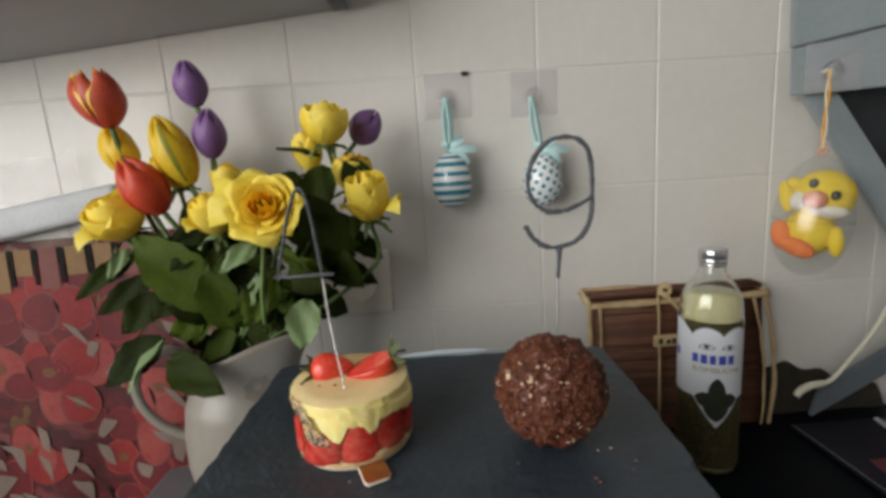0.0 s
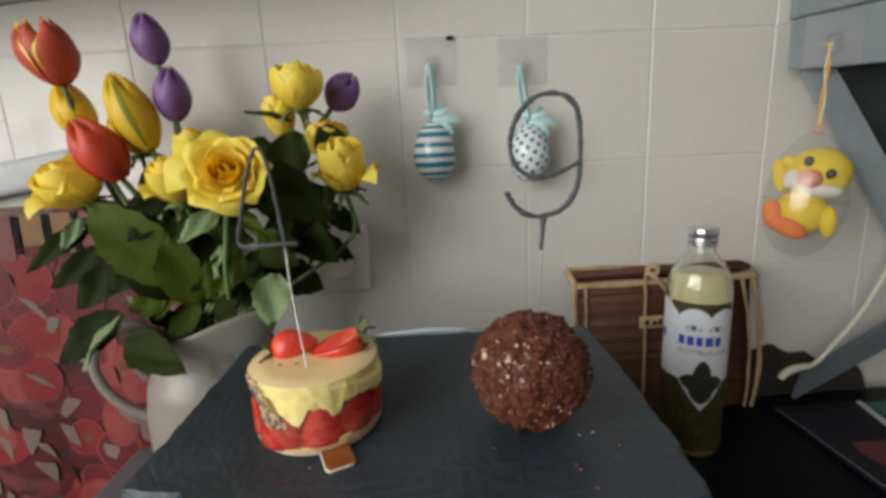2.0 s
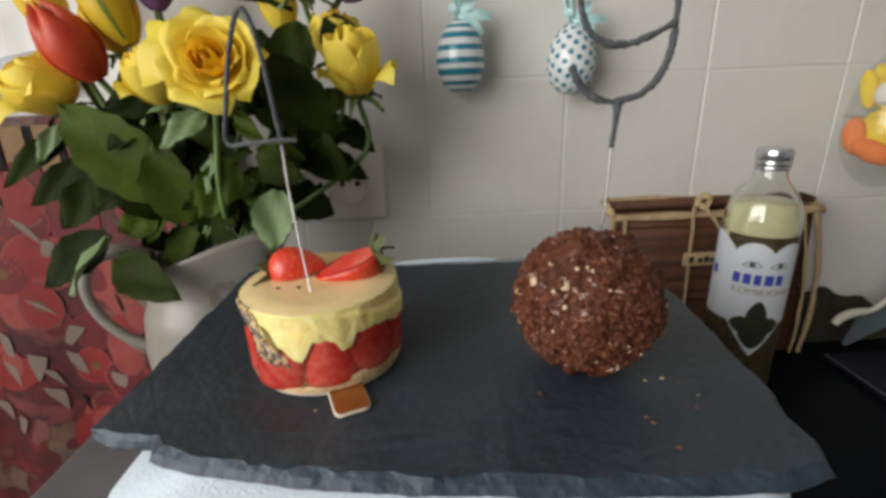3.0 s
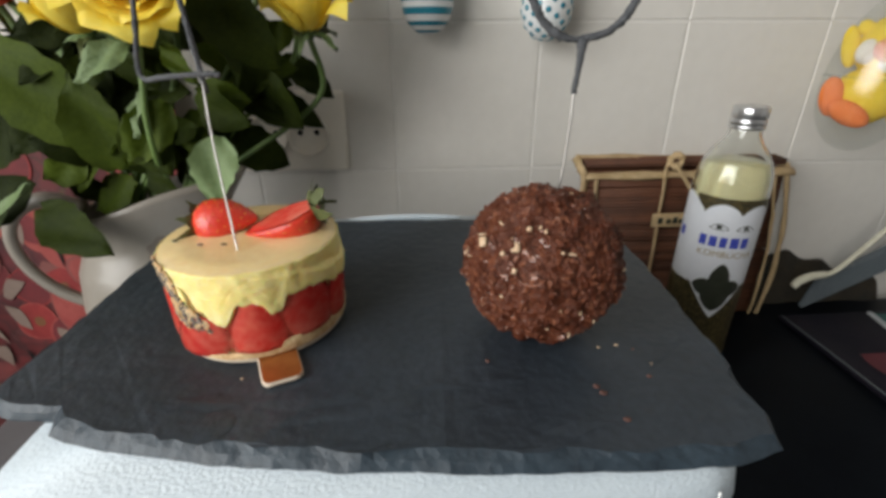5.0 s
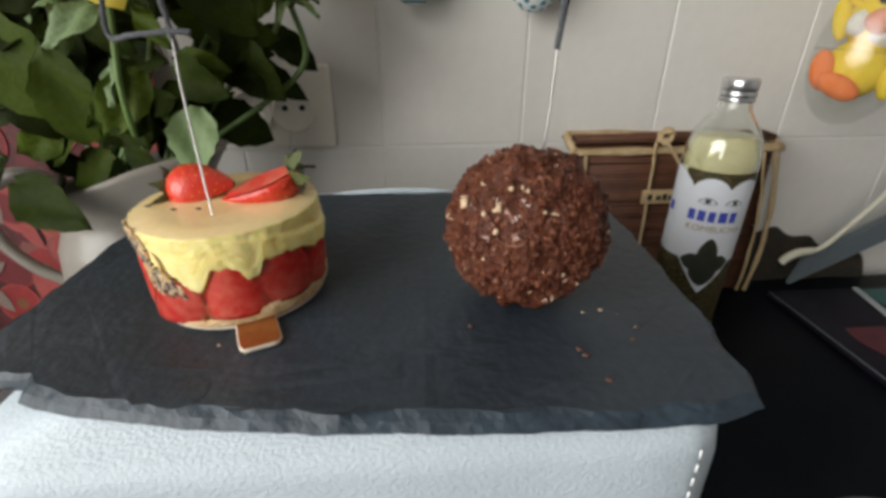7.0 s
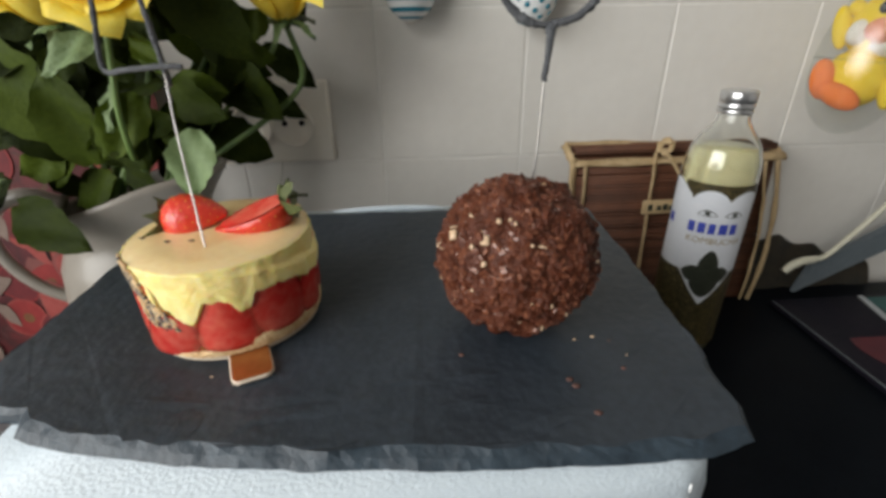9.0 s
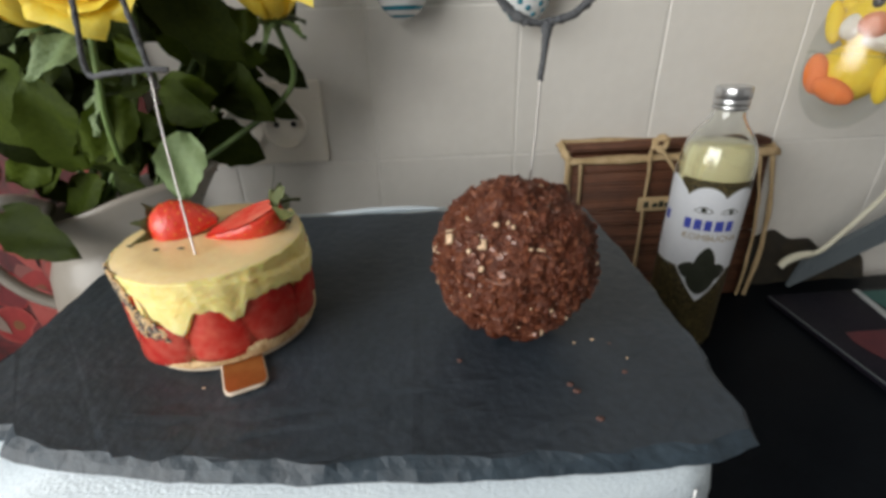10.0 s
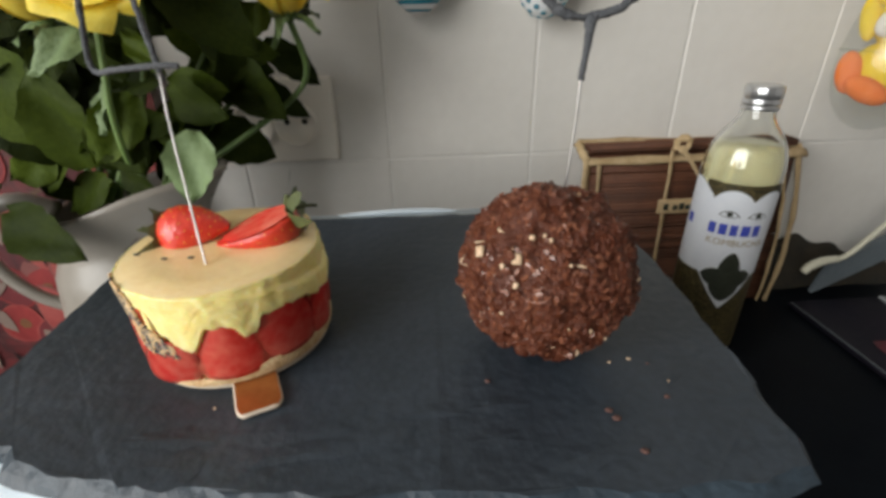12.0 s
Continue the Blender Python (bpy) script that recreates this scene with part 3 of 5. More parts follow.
for i in range(14):
    x, y = rng.uniform(-0.15, 0.10), rng.uniform(0.163, 0.20)
    w, h = rng.uniform(0.008, 0.022), rng.uniform(0.003, 0.007)
    if x < -0.112:
        continue
    y = max(y, 0.176 + 0.15 * max(0, -x - 0.04))
    bm = bmesh.new()
    ring = [bm.verts.new((x + w * math.cos(a) * (1 + 0.4 * rng.uniform(-1, 1)), y + h * math.sin(a) * (1 + 0.5 * rng.uniform(-1, 1)), SLATE_Z1 + 0.0002)) for a in [2 * math.pi * k / 11 for k in range(11)]]
    top_v = bm.verts.new((x, y, SLATE_Z1 + 0.0006))
    for k in range(11):
        bm.faces.new((ring[k], ring[(k + 1) % 11], top_v))
    part("flaked_chip", bm, SLATE, slate, smooth=False)


# ---- strawberry cake ----
CX, CY, CZ = -0.0758, 0.2497, SLATE_Z1 + 0.0008
CR = 0.0368
card = thing("cake_card", (CX, CY, CZ), "round copper-faced cake card with a pull tab under the strawberry cake", "cake board")
bm = lathe([(CR - 0.003, 0.0), (CR - 0.0016, 0.0), (CR - 0.0016, 0.0012), (CR - 0.003, 0.0012)], (CX, CY, CZ), 56)
part("disc", bm, CARD_EDGE, card)
tab_way = Vector((0.0205, -0.050, 0)).normalized()
tab_side = Vector((-tab_way.y, tab_way.x, 0))


def tab_place(u, v, lift):
    end = 0.0525
    far = 0.034 + (end - 0.034) * v
    w = 0.0079 * (1 if v < 0.8 else math.sqrt(max(0.0, 1 - ((v - 0.8) / 0.2) ** 2 * 0.45)))
    p = Vector((CX, CY, CZ)) + tab_way * far + tab_side * w * (2 * u - 1)
    return p + Vector((0, 0, lift))


bm = sheet(lambda u, v: tab_place(u, v, 0.0013), 6, 10)
sheet(lambda u, v: tab_place(1 - u, v, 0.0), 6, 10, bm)
bmesh.ops.bridge_loops(bm, edges=[e for e in bm.edges if e.is_boundary])
tab = part("pull_tab", bm, CARD_EDGE, card)
bm = sheet(lambda u, v: tab_place(0.03 + 0.94 * u, 0.972 * v, 0.0017), 6, 8)
part("copper_face", bm, GOLD_CARD, tab, "shiny copper coating")

cake = thing("strawberry_cake", (CX, CY, CZ + 0.0014), "small round strawberry cake with yellow mousse dripping over halved strawberries", "cake")
B = CZ + 0.0015


def between(d, table):
    """A smooth value at d degrees from (degrees, value) pairs round the cake."""
    for (a, p), (b, q) in zip(table, table[1:]):
        if a <= d <= b:
            t = (d - a) / (b - a)
            return p + (q - p) * t * t * (3 - 2 * t)
    return table[-1][1]


def sponge_height(a):
    d = math.degrees(a) % 360
    return between(d, [(0, 0.0068), (90, 0.006), (200, 0.0045), (240, 0.0022), (262, 0.0026), (280, 0.0048), (310, 0.0070), (360, 0.0068)])


def sponge_place(u, v):
    a = 2 * math.pi * u
    crumbs = 0.010 * noise.noise((11 * math.cos(a), 11 * math.sin(a), 5 * v)) + 0.006 * noise.noise((34 * math.cos(a), 34 * math.sin(a), 9 * v))
    r = CR * (1 + crumbs) - 0.0016 * (2 * v - 1) ** 4 - 0.003 * max(0.0, v - 0.8) / 0.2
    return (CX + r * math.cos(a), CY + r * math.sin(a), B + 0.0002 + sponge_height(a) * min(1.0, v / 0.8) + 0.0004 * noise.noise((30 * math.cos(a), 30 * math.sin(a), 2)) * v)


part("sponge_base", sheet(sponge_place, 140, 10, close=True), SPONGE, cake, "pale sponge base with browned crumbs")
part("filling", lathe([(CR - 0.0035, 0.001), (CR - 0.003, 0.03)], (CX, CY, B), 48), MOUSSE, cake)


def drip(a):
    """How far down the mousse runs, as a height over the cake's foot."""
    d = math.degrees(a) % 360
    low = between(d, [(0, 0.0215), (30, 0.024), (90, 0.022), (150, 0.024), (205, 0.030), (228, 0.0335), (243, 0.0310), (252, 0.0225), (259, 0.0170), (267, 0.0165), (276, 0.0262), (288, 0.0250), (294, 0.0200), (299, 0.0200), (304, 0.0266), (324, 0.0262), (345, 0.0225), (360, 0.0215)])
    return low + 0.0004 * math.sin(a * 23) + 0.0003 * math.sin(a * 51 + 1)


TOP = 0.0403


def mousse_place(u, v):
    a = 2 * math.pi * u
    d = math.degrees(a) % 360
    low = drip(a)
    if v < 0.14:
        k = v / 0.14
        r, z = CR - 0.0030 + 0.0034 * math.sin(k * math.pi / 2), low + 0.0018 * (1 - math.cos(k * math.pi / 2))
    elif v < 0.9:
        k = (v - 0.14) / 0.76
        r, z = CR + 0.0004, low + 0.0018 + (TOP - low - 0.0022) * k
    else:
        k = (v - 0.9) / 0.1
        r, z = CR + 0.0004 - 0.0007 * k, TOP - 0.0004 + 0.0004 * math.sin(k * math.pi / 2)
    fold = between(d, [(0, 0.0300), (15, 0.030), (60, 0.045), (255, 0.0450), (272, 0.0405), (300, 0.0372), (335, 0.0328), (360, 0.0300)])
    out = 0.5 + 0.5 * math.tanh((fold - z) / 0.0007)
    if d < 60 or d > 250:
        r += 0.0016 * (out - 0.45) * min(1.0, max(0.0, ((d - 60) % 360 - 190) / 25))
    r += 0.0006 * noise.noise((9 * math.cos(a), 9 * math.sin(a), z * 160)) + 0.00035 * noise.noise((34 * math.cos(a), 34 * math.sin(a), z * 520))
    r += 0.0010 * math.exp(-((d - 214) / 13) ** 2) * max(0.0, (z - 0.026) / 0.014)
    lean = 0.0008 * math.cos(a - radians(75))
    return (CX + r * math.cos(a), CY + r * math.sin(a), B + z + lean * min(1, max(0, (z - 0.02) / 0.02)))


part("mousse", sheet(mousse_place, 220, 44, close=True), MOUSSE, cake)
bm = bmesh.new()
ring = [mousse_place(i / 64, 0.996) for i in range(64)]
rows = []
for k in (1.0, 0.985, 0.7, 0.35):
    rows.append([bm.verts.new((CX + (x - CX) * k, CY + (y - CY) * k, z + (0.0002 if k < 0.99 else -0.0003))) for x, y, z in ring])
for a, b in zip(rows, rows[1:]):
    for i in range(64):
        bm.faces.new((a[i], a[(i + 1) % 64], b[(i + 1) % 64], b[i]))
bm.faces.new(rows[-1])
part("glazed_top", bm, GLAZE, cake, "smooth pale caramel glaze")
CAKE_TOP = B + TOP
# halved strawberries standing round the cake, cut face outwards
for d, w, h, turn in ((208, 0.0110, 0.0220, 0.1), (245, 0.0145, 0.0200, 0.35), (284, 0.0128, 0.0255, 0.0), (318, 0.0128, 0.0235, -0.10), (352, 0.0125, 0.0210, 0.1), (25, 0.0125, 0.028, 0), (60, 0.0125, 0.028, 0), (97, 0.0125, 0.028, 0), (136, 0.0125, 0.026, 0), (175, 0.0125, 0.026, 0)):
    a = radians(d)
    out, along = Vector((math.cos(a), math.sin(a), 0)), Vector((-math.sin(a), math.cos(a), 0))
    at = Vector((CX, CY, B + sponge_height(a) - 0.0008)) + out * (CR - 0.0008)

    def berry(u, v, fl=1.0):
        ww = w * (math.sin(math.pi * (0.14 + 0.83 * v)) ** 0.42) * (1.12 - (0.30 + 0.3 * math.sin(d)) * v)
        s = 2 * u - 1
        bulge = 0.0016 * (1 - s * s) * fl + CR * (math.cos(s * ww / CR) - 1)
        return at + along * (s * ww + turn * h * (v - 0.5)) + out * bulge + Vector((0, 0, h * v))

    bm = sheet(berry, 8, 12)
    bmesh.ops.solidify(bm, geom=bm.faces[:], thickness=0.003)
    part("strawberry_slice", bm, BERRY_CUT, cake)

seeds, pale = bmesh.new(), bmesh.new()
seed_rng = random.Random(4)
for i in range(3000):
    d, z = seed_rng.uniform(195, 262), seed_rng.uniform(0.0145, 0.0400)
    k = (z - 0.0145) / 0.0255
    if abs(d - (248 - 30 * k)) > 9 + 4 * math.sin(k * 9):
        continue
    a = radians(d)
    p = Vector((CX + (CR + 0.0006 + 0.0016 * max(0.0, k - 0.5)) * math.cos(a), CY + (CR + 0.0006 + 0.0016 * max(0.0, k - 0.5)) * math.sin(a), B + z))
    out = Vector((math.cos(radians(d)), math.sin(radians(d)), 0))
    ball(p, seed_rng.uniform(0.0003, 0.0008), (1, 1, 1), 6, seeds if noise.noise(p * 260) + seed_rng.uniform(-0.3, 0.3) < 0.08 else pale)
tagged(part("seed_crust", seeds, POPPY, cake, "rough dark poppy seed crust"), kind="stuff")
tagged(part("crumb_crust", pale, SPONGE, cake, "pale crumbs among the seeds"), kind="stuff")
for x, y in ((-0.0932, 0.2383), (-0.0836, 0.2382), (-0.1055, 0.2430)):
    part("fleck", ball((x, y, CAKE_TOP + 0.0008), 0.0008, (1.8, 0.8, 0.6), 8), DARK_INK, cake)

# strawberry halves on top
def strawberry(at, way, side, size, cut):
    """A strawberry half lying along `way` (crown to tip)."""
    st = thing("strawberry_half", at, "glossy red strawberry half with its leafy crown on the cake" if not cut else "halved strawberry showing its paler cut face on the cake", "strawberry", "strawberries on the cake")
    z = Vector(way).normalized()
    x = Vector(side).normalized()
    x = (x - z * x.dot(z)).normalized()
    y = z.cross(x)
    m = Matrix((x, y, z)).transposed().to_4x4()
    m.translation = at

    def skin(u, v):
        a = math.pi * u * 2
        r = 0.0098 * size * (math.sin(math.pi * (0.035 + 0.95 * v ** 0.8)) ** 0.62) * (1.05 - 0.25 * v)
        xx, yy = r * math.cos(a), r * math.sin(a)
        if yy < 0:
            yy *= 0.03 if cut else 0.25
        dent = 0.0003 * math.sin(22 * a) * math.sin(40 * v)
        return m @ Vector((xx, yy + dent, 0.024 * size * v))

    flesh = part("flesh", sheet(skin, 26, 20, close=True), BERRY, st)
    pips = bmesh.new()
    for k in range(60):
        u, v = (k * 0.618) % 1 * 0.5, 0.08 + 0.84 * (k + 0.5) / 60
        ball(skin(u, v), 0.00030, (1, 1, 1), 6, pips)
    tagged(part("pip_speckle", pips, PETAL_EDGE, flesh, "tiny yellow pips"), kind="stuff")
    if cut:
        bm = sheet(lambda u, v: m @ Vector((0.0094 * size * (2 * u - 1) * math.sin(math.pi * (0.06 + 0.9 * v)) ** 0.6, -0.0006 * size, 0.001 + 0.021 * size * v)), 6, 10)
        part("cut_face", bm, BERRY_CUT, st, "pale red cut face")
    crown = None
    for k in range(7):
        a = 2 * math.pi * k / 7 + 0.3
        length = 0.0112 * size * (1 + 0.3 * math.sin(3 * k))

        def sepal(u, v):
            w = 0.0036 * size * math.sin(math.pi * (0.12 + 0.86 * v)) * (1 + 0.25 * math.sin(19 * v + k))
            r = length * v
            lift = -0.0005 - 0.0045 * v * (1 - 1.5 * v) + 0.0016 * math.sin(4 * v + k)
            c, s = math.cos(a), math.sin(a)
            return m @ Vector((r * c - w * (2 * u - 1) * s, (r * s + w * (2 * u - 1) * c) * 0.8, 0.001 - lift * 1.2 - 0.003 * v))

        bm = sheet(sepal, 3, 6)
        if crown is None:
            crown = part("leaf_crown", bm, SEPAL, st, "ragged green leaf crown")
        else:
            part("sepal", bm, SEPAL, crown)
    part("stalk", tube(smooth_path([m @ Vector(q) for q in ((0, 0, 0.001), (0.0005, 0.001, -0.004), (0.002, 0.003, -0.0075))], 4), 0.0008, 6), SEPAL, crown)
    return st


strawberry((-0.1030, 0.2585, CAKE_TOP + 0.0018), (0.95, -0.02, 0.08), (0, 1, 0.30), 1.16, False)
strawberry((-0.0480, 0.2590, CAKE_TOP + 0.0105), (-0.90, -0.22, -0.30), (0, 1.0, 0.02), 1.42, True)

# ---- chocolate ball ----
BX, BY, BZ, BR = 0.0492, 0.2325, 1.1278, 0.0323
choc = thing("chocolate_ball_cake", (BX, BY, SLATE_Z1), "round chocolate cake covered in rough chocolate flakes and chopped nuts", "cake")


def ball_radius(d):
    return BR * (1 - 0.07 * max(0.0, -d.z) * (1 - d.z * d.z) + 0.05 * noise.noise(d * 2.2) + 0.085 * noise.noise(d * 5.5) + 0.045 * noise.noise(d * 15.0))


bm = bmesh.new()
bmesh.ops.create_icosphere(bm, subdivisions=6, radius=1.0)
for v in bm.verts:
    d = v.co.normalized()
    p = Vector((BX, BY, BZ)) + d * ball_radius(d)
    p.z = max(p.z, SLATE_Z1 + 0.0003)
    v.co = p
part("body", bm, CHOC, choc)
rng = random.Random(21)


def flakes(count, size, long, lift, low=-0.75):
    bm = bmesh.new()
    for _ in range(count):
        z, a = rng.uniform(low, 1), rng.uniform(0, 6.283)
        q = math.sqrt(1 - z * z)
        d = Vector((q * math.cos(a), q * math.sin(a), z))
        at = Vector((BX, BY, BZ)) + d * (ball_radius(d) + lift)
        if at.z < SLATE_Z1 + 0.002:
            continue
        m = aim(at, d + Vector([rng.uniform(-0.45, 0.45) for _ in range(3)]), rng.uniform(0, 6.283))
        s = size * rng.uniform(0.6, 1.5)
        own = [bm.verts.new(m @ Vector((x * s * long * rng.uniform(0.7, 1.2), y * s * rng.uniform(0.6, 1.2), h * s * 0.45))) for x, y, h in ((-1, -1, -1), (1, -1, -1), (1, 1, -1), (-1, 1, -1), (-0.7, -0.6, 1), (0.8, -0.7, 1), (0.6, 0.8, 1), (-0.8, 0.6, 1))]
        for f in ((3, 2, 1, 0), (4, 5, 6, 7), (0, 1, 5, 4), (1, 2, 6, 5), (2, 3, 7, 6), (3, 0, 4, 7)):
            bm.faces.new([own[i] for i in f])
    return bm


tagged(part("flake_coat", flakes(5600, 0.00062, 1.5, 0.0), CHOC, choc, smooth=False), kind="stuff")
tagged(part("chip_coat", flakes(60, 0.0010, 1.25, 0.0), CHOC, choc, smooth=False), kind="stuff")
tagged(part("shaving_coat", flakes(1500, 0.0006, 1.9, 0.0002), CHOC_LIGHT, choc, "lighter milk chocolate shavings", smooth=False), kind="stuff")
tagged(part("nut_coat", flakes(20, 0.0004, 1.5, 0.0005), NUT, choc, "pale chopped nut crumbs", smooth=False), kind="stuff")
for x, y, z, big in ((-0.803, -0.365, 0.472, 1.45), (-0.502, -0.676, 0.539, 1.45), (-0.354, -0.586, 0.729, 0.8), (-0.236, -0.59, 0.772, 0.6), (-0.187, -0.66, 0.728, 0.6), (-0.615, -0.649, 0.448, 0.7), (-0.533, -0.788, 0.308, 0.8), (0.205, -0.963, -0.173, 0.7), (-0.669, -0.741, -0.053, 0.55), (-0.049, -0.845, 0.532, 0.5)):
    d = Vector((x, y, z)).normalized()
    p = Vector((BX, BY, BZ)) + d * (ball_radius(d) + 0.0008)
    bm = slab((-0.0012 * big, -0.0010 * big, -0.0008), (0.0014 * big, 0.0012 * big, 0.0008), 0.0004, 1)
    for v in bm.verts:
        v.co *= 1 + 0.35 * noise.noise(v.co * 900 + d * 20)
    part("nut_piece", moved(bm, aim(p, d, x * 9)), NUT, choc)
curl = [Vector(q).normalized() for q in ((-0.53, -0.815, 0.26), (-0.502, -0.836, 0.222), (-0.44, -0.88, 0.195), (-0.371, -0.908, 0.195), (-0.29, -0.93, 0.22), (-0.229, -0.936, 0.269))]
part("chocolate_curl", tube(smooth_path([Vector((BX, BY, BZ)) + d * (ball_radius(d) + 0.0006) for d in curl], 4), lambda t: 0.0002 + 0.0004 * abs(math.sin(2.4 * math.pi * t + 0.5)), 6, rough=0.5), CHOC_LIGHT, choc, "pale chocolate curl")

for k in range(26):
    z, a = rng.uniform(-0.6, 0.8), rng.uniform(3.0, 6.4)
    base = Vector((math.sqrt(1 - z * z) * math.cos(a), math.sqrt(1 - z * z) * math.sin(a), z))
    along, bow = base.cross(Vector([rng.uniform(-1, 1) for _ in range(3)])).normalized(), rng.uniform(-0.05, 0.05)
    across = base.cross(along)
    curl = []
    for t in range(7):
        d = (base + along * (t / 6 - 0.5) * rng.uniform(0.13, 0.15) + across * bow * (1 - (t / 3 - 1) ** 2)).normalized()
        curl.append(Vector((BX, BY, BZ)) + d * (ball_radius(d) + 0.0006))
    if min(p.z for p in curl) > SLATE_Z1 + 0.002:
        part("chocolate_curl", tube(curl, lambda t: 0.0001 + 0.00038 * math.sin(math.pi * t), 6, rough=0.3), [NUT, CHOC_LIGHT, CHOC_LIGHT][k % 3], choc)

# crumbs on the slate
for x, y, s, material in ((0.0629, 0.1924, 0.0016, CRUMB), (0.0642, 0.1889, 0.0018, CRUMB), (0.0676, 0.1757, 0.0017, CRUMB), (0.0237, 0.2100, 0.0014, CRUMB), (0.0724, 0.2160, 0.0009, NUT), (0.0805, 0.2172, 0.0011, NUT), (0.0854, 0.1969, 0.0013, CRUMB), (0.0865, 0.214, 0.0008, CRUMB), (-0.0735, 0.2055, 0.0008, NUT), (0.09, 0.2045, 0.0006, NUT)):
    s *= 0.62
    bm = bmesh.new()
    bmesh.ops.create_icosphere(bm, subdivisions=2, radius=s)
    for v in bm.verts:
        v.co = Vector((v.co.x * 1.3, v.co.y, v.co.z * 0.6)) * (1 + 0.35 * noise.noise(v.co * 900 + Vector((x * 99, 0, 0)))) + Vector((x, y, SLATE_Z1 + s * 0.5))
    crumb = part("crumb", bm, material)
    tagged(crumb, "small chocolate cake crumb fallen on the slate" if material == CRUMB else "pale nut crumb fallen on the slate", "crumb", "crumbs on the slate")

# ---- number sparklers ----
four = thing("number_four_sparkler", (-0.0925, 0.27, CAKE_TOP), "grey number four sparkler bent from wire stuck in the cake", "sparkler")
FY = 0.270
wire_pts = smooth_path([(-0.0765, 0.2335, CAKE_TOP - 0.012), (-0.0775, 0.2355, CAKE_TOP + 0.001), (-0.0830, 0.2475, 1.158), (-0.0885, 0.2600, 1.180), (-0.0918, FY, 1.2005)], 6)
part("wire", tube(wire_pts, 0.00042, 8), WIRE, four, "bare steel wire")
bm = tube(smooth_path([(-0.0912, FY, 1.194), (-0.0925, FY, 1.2115), (-0.0945, FY, 1.235), (-0.0972, FY, 1.2525), (-0.1005, FY, 1.2585), (-0.1055, FY + 0.003, 1.2544), (-0.1125, FY + 0.006, 1.2385), (-0.1200, FY + 0.012, 1.2180), (-0.1250, FY + 0.016, 1.2045), (-0.1236, FY + 0.016, 1.1985), (-0.110, FY + 0.005, 1.2000), (-0.0915, FY - 0.001, 1.2015), (-0.0838, FY - 0.001, 1.2012)], 10), 0.00115, 8, rough=0.22)
part("coating", bm, SPARK, four, "rough grey sparkler coating")

nine = thing("number_nine_sparkler", (0.056, 0.24, 1.158), "grey number nine sparkler bent from wire stuck in the chocolate cake", "sparkler")
NY = 0.2405
part("wire", tube(smooth_path([(0.0545, NY + 0.002, 1.150), (0.056, NY, 1.160), (0.0572, NY, 1.180), (0.0575, NY, 1.198)], 6), 0.00052, 8), WIRE, nine, "bare steel wire")
bm = tube(smooth_path([(0.0574, NY, 1.1955), (0.0582, NY, 1.206), (0.0586, NY, 1.2145)], 6), lambda t: 0.0011 + 0.0012 * t ** 3, 8, rough=0.2)
tube(smooth_path([(0.0385, NY, 1.2285), (0.0430, NY, 1.2205), (0.0500, NY, 1.2155), (0.0586, NY, 1.2145), (0.0680, NY, 1.2170), (0.0745, NY, 1.2235), (0.0778, NY, 1.232), (0.0788, NY, 1.243), (0.0785, NY, 1.258), (0.0765, NY, 1.270), (0.0705, NY, 1.2768), (0.0620, NY, 1.2785), (0.0535, NY, 1.2765), (0.0460, NY, 1.2695), (0.0415, NY, 1.2585), (0.0413, NY, 1.2490), (0.0455, NY, 1.2405), (0.0535, NY, 1.2360), (0.0625, NY, 1.2362), (0.0710, NY - 0.0005, 1.2395), (0.0785, NY - 0.001, 1.2430)], 9), lambda t: 0.00138 + 0.00018 * math.sin(31 * t) + 0.00014 * math.sin(83 * t), 8, bm, rough=0.3)
part("coating", bm, SPARK, nine, "rough grey sparkler coating")


# ---- kombucha bottle ----
OX, OY, OZ = 0.2850, 0.4500, COUNTER + 0.0064
bottle = thing("drink_bottle", (OX, OY, OZ), "clear glass bottle of pale yellow drink with a printed label", "bottle")
R = 0.0315
body = [(R - 0.006, 0.0), (R - 0.001, 0.002), (R, 0.006), (R, 0.150), (R, 0.188), (R - 0.0010, 0.197), (R - 0.0036, 0.206), (R - 0.0085, 0.2155), (R - 0.0140, 0.2225), (0.0136, 0.229), (0.0124, 0.236), (0.0120, 0.250)]
inner = [(r - 0.0022, z + (0.003 if z < 0.01 else 0)) for r, z in body]
bm = lathe(body, (OX, OY, OZ), 56, caps=False)
lathe(inner[::-1], (OX, OY, OZ), 56, bm, caps=False)
bmesh.ops.contextual_create(bm, geom=[])
glass = part("glass", bm, GLASS, bottle)
glass.visible_shadow = False
FILL = 0.2065
liquid = [(0.001, 0.0035)] + [(r - 0.0024, max(z, 0.0035)) for r, z in body if z < FILL] + [(R - 0.0062, FILL), (0.001, FILL)]
part("drink", lathe(liquid, (OX, OY, OZ), 48), TEA, bottle, "pale yellow sparkling drink")
cap = part("cap", lathe([(0.0137, 0.0), (0.0142, 0.0006), (0.0142, 0.0035), (0.0137, 0.0040), (0.0137, 0.0048), (0.0142, 0.0054), (0.0142, 0.0128), (0.0134, 0.0144), (0.0120, 0.0149), (0.004, 0.0149)], (OX, OY, OZ + 0.2396), 64, wobble=lambda a, z: 0.012 * math.sin(48 * a) if z > 0.005 and z < 0.013 else 0), CAP, bottle, "silvery screw cap")
part("cap_ring", lathe([(0.0134, 0), (0.0140, 0.0005), (0.0140, 0.0030), (0.0134, 0.0035)], (OX, OY, OZ + 0.2355), 48, caps=False), CAP, cap)

FACE = radians(-90 - 20)


LABEL_UP = 0.018


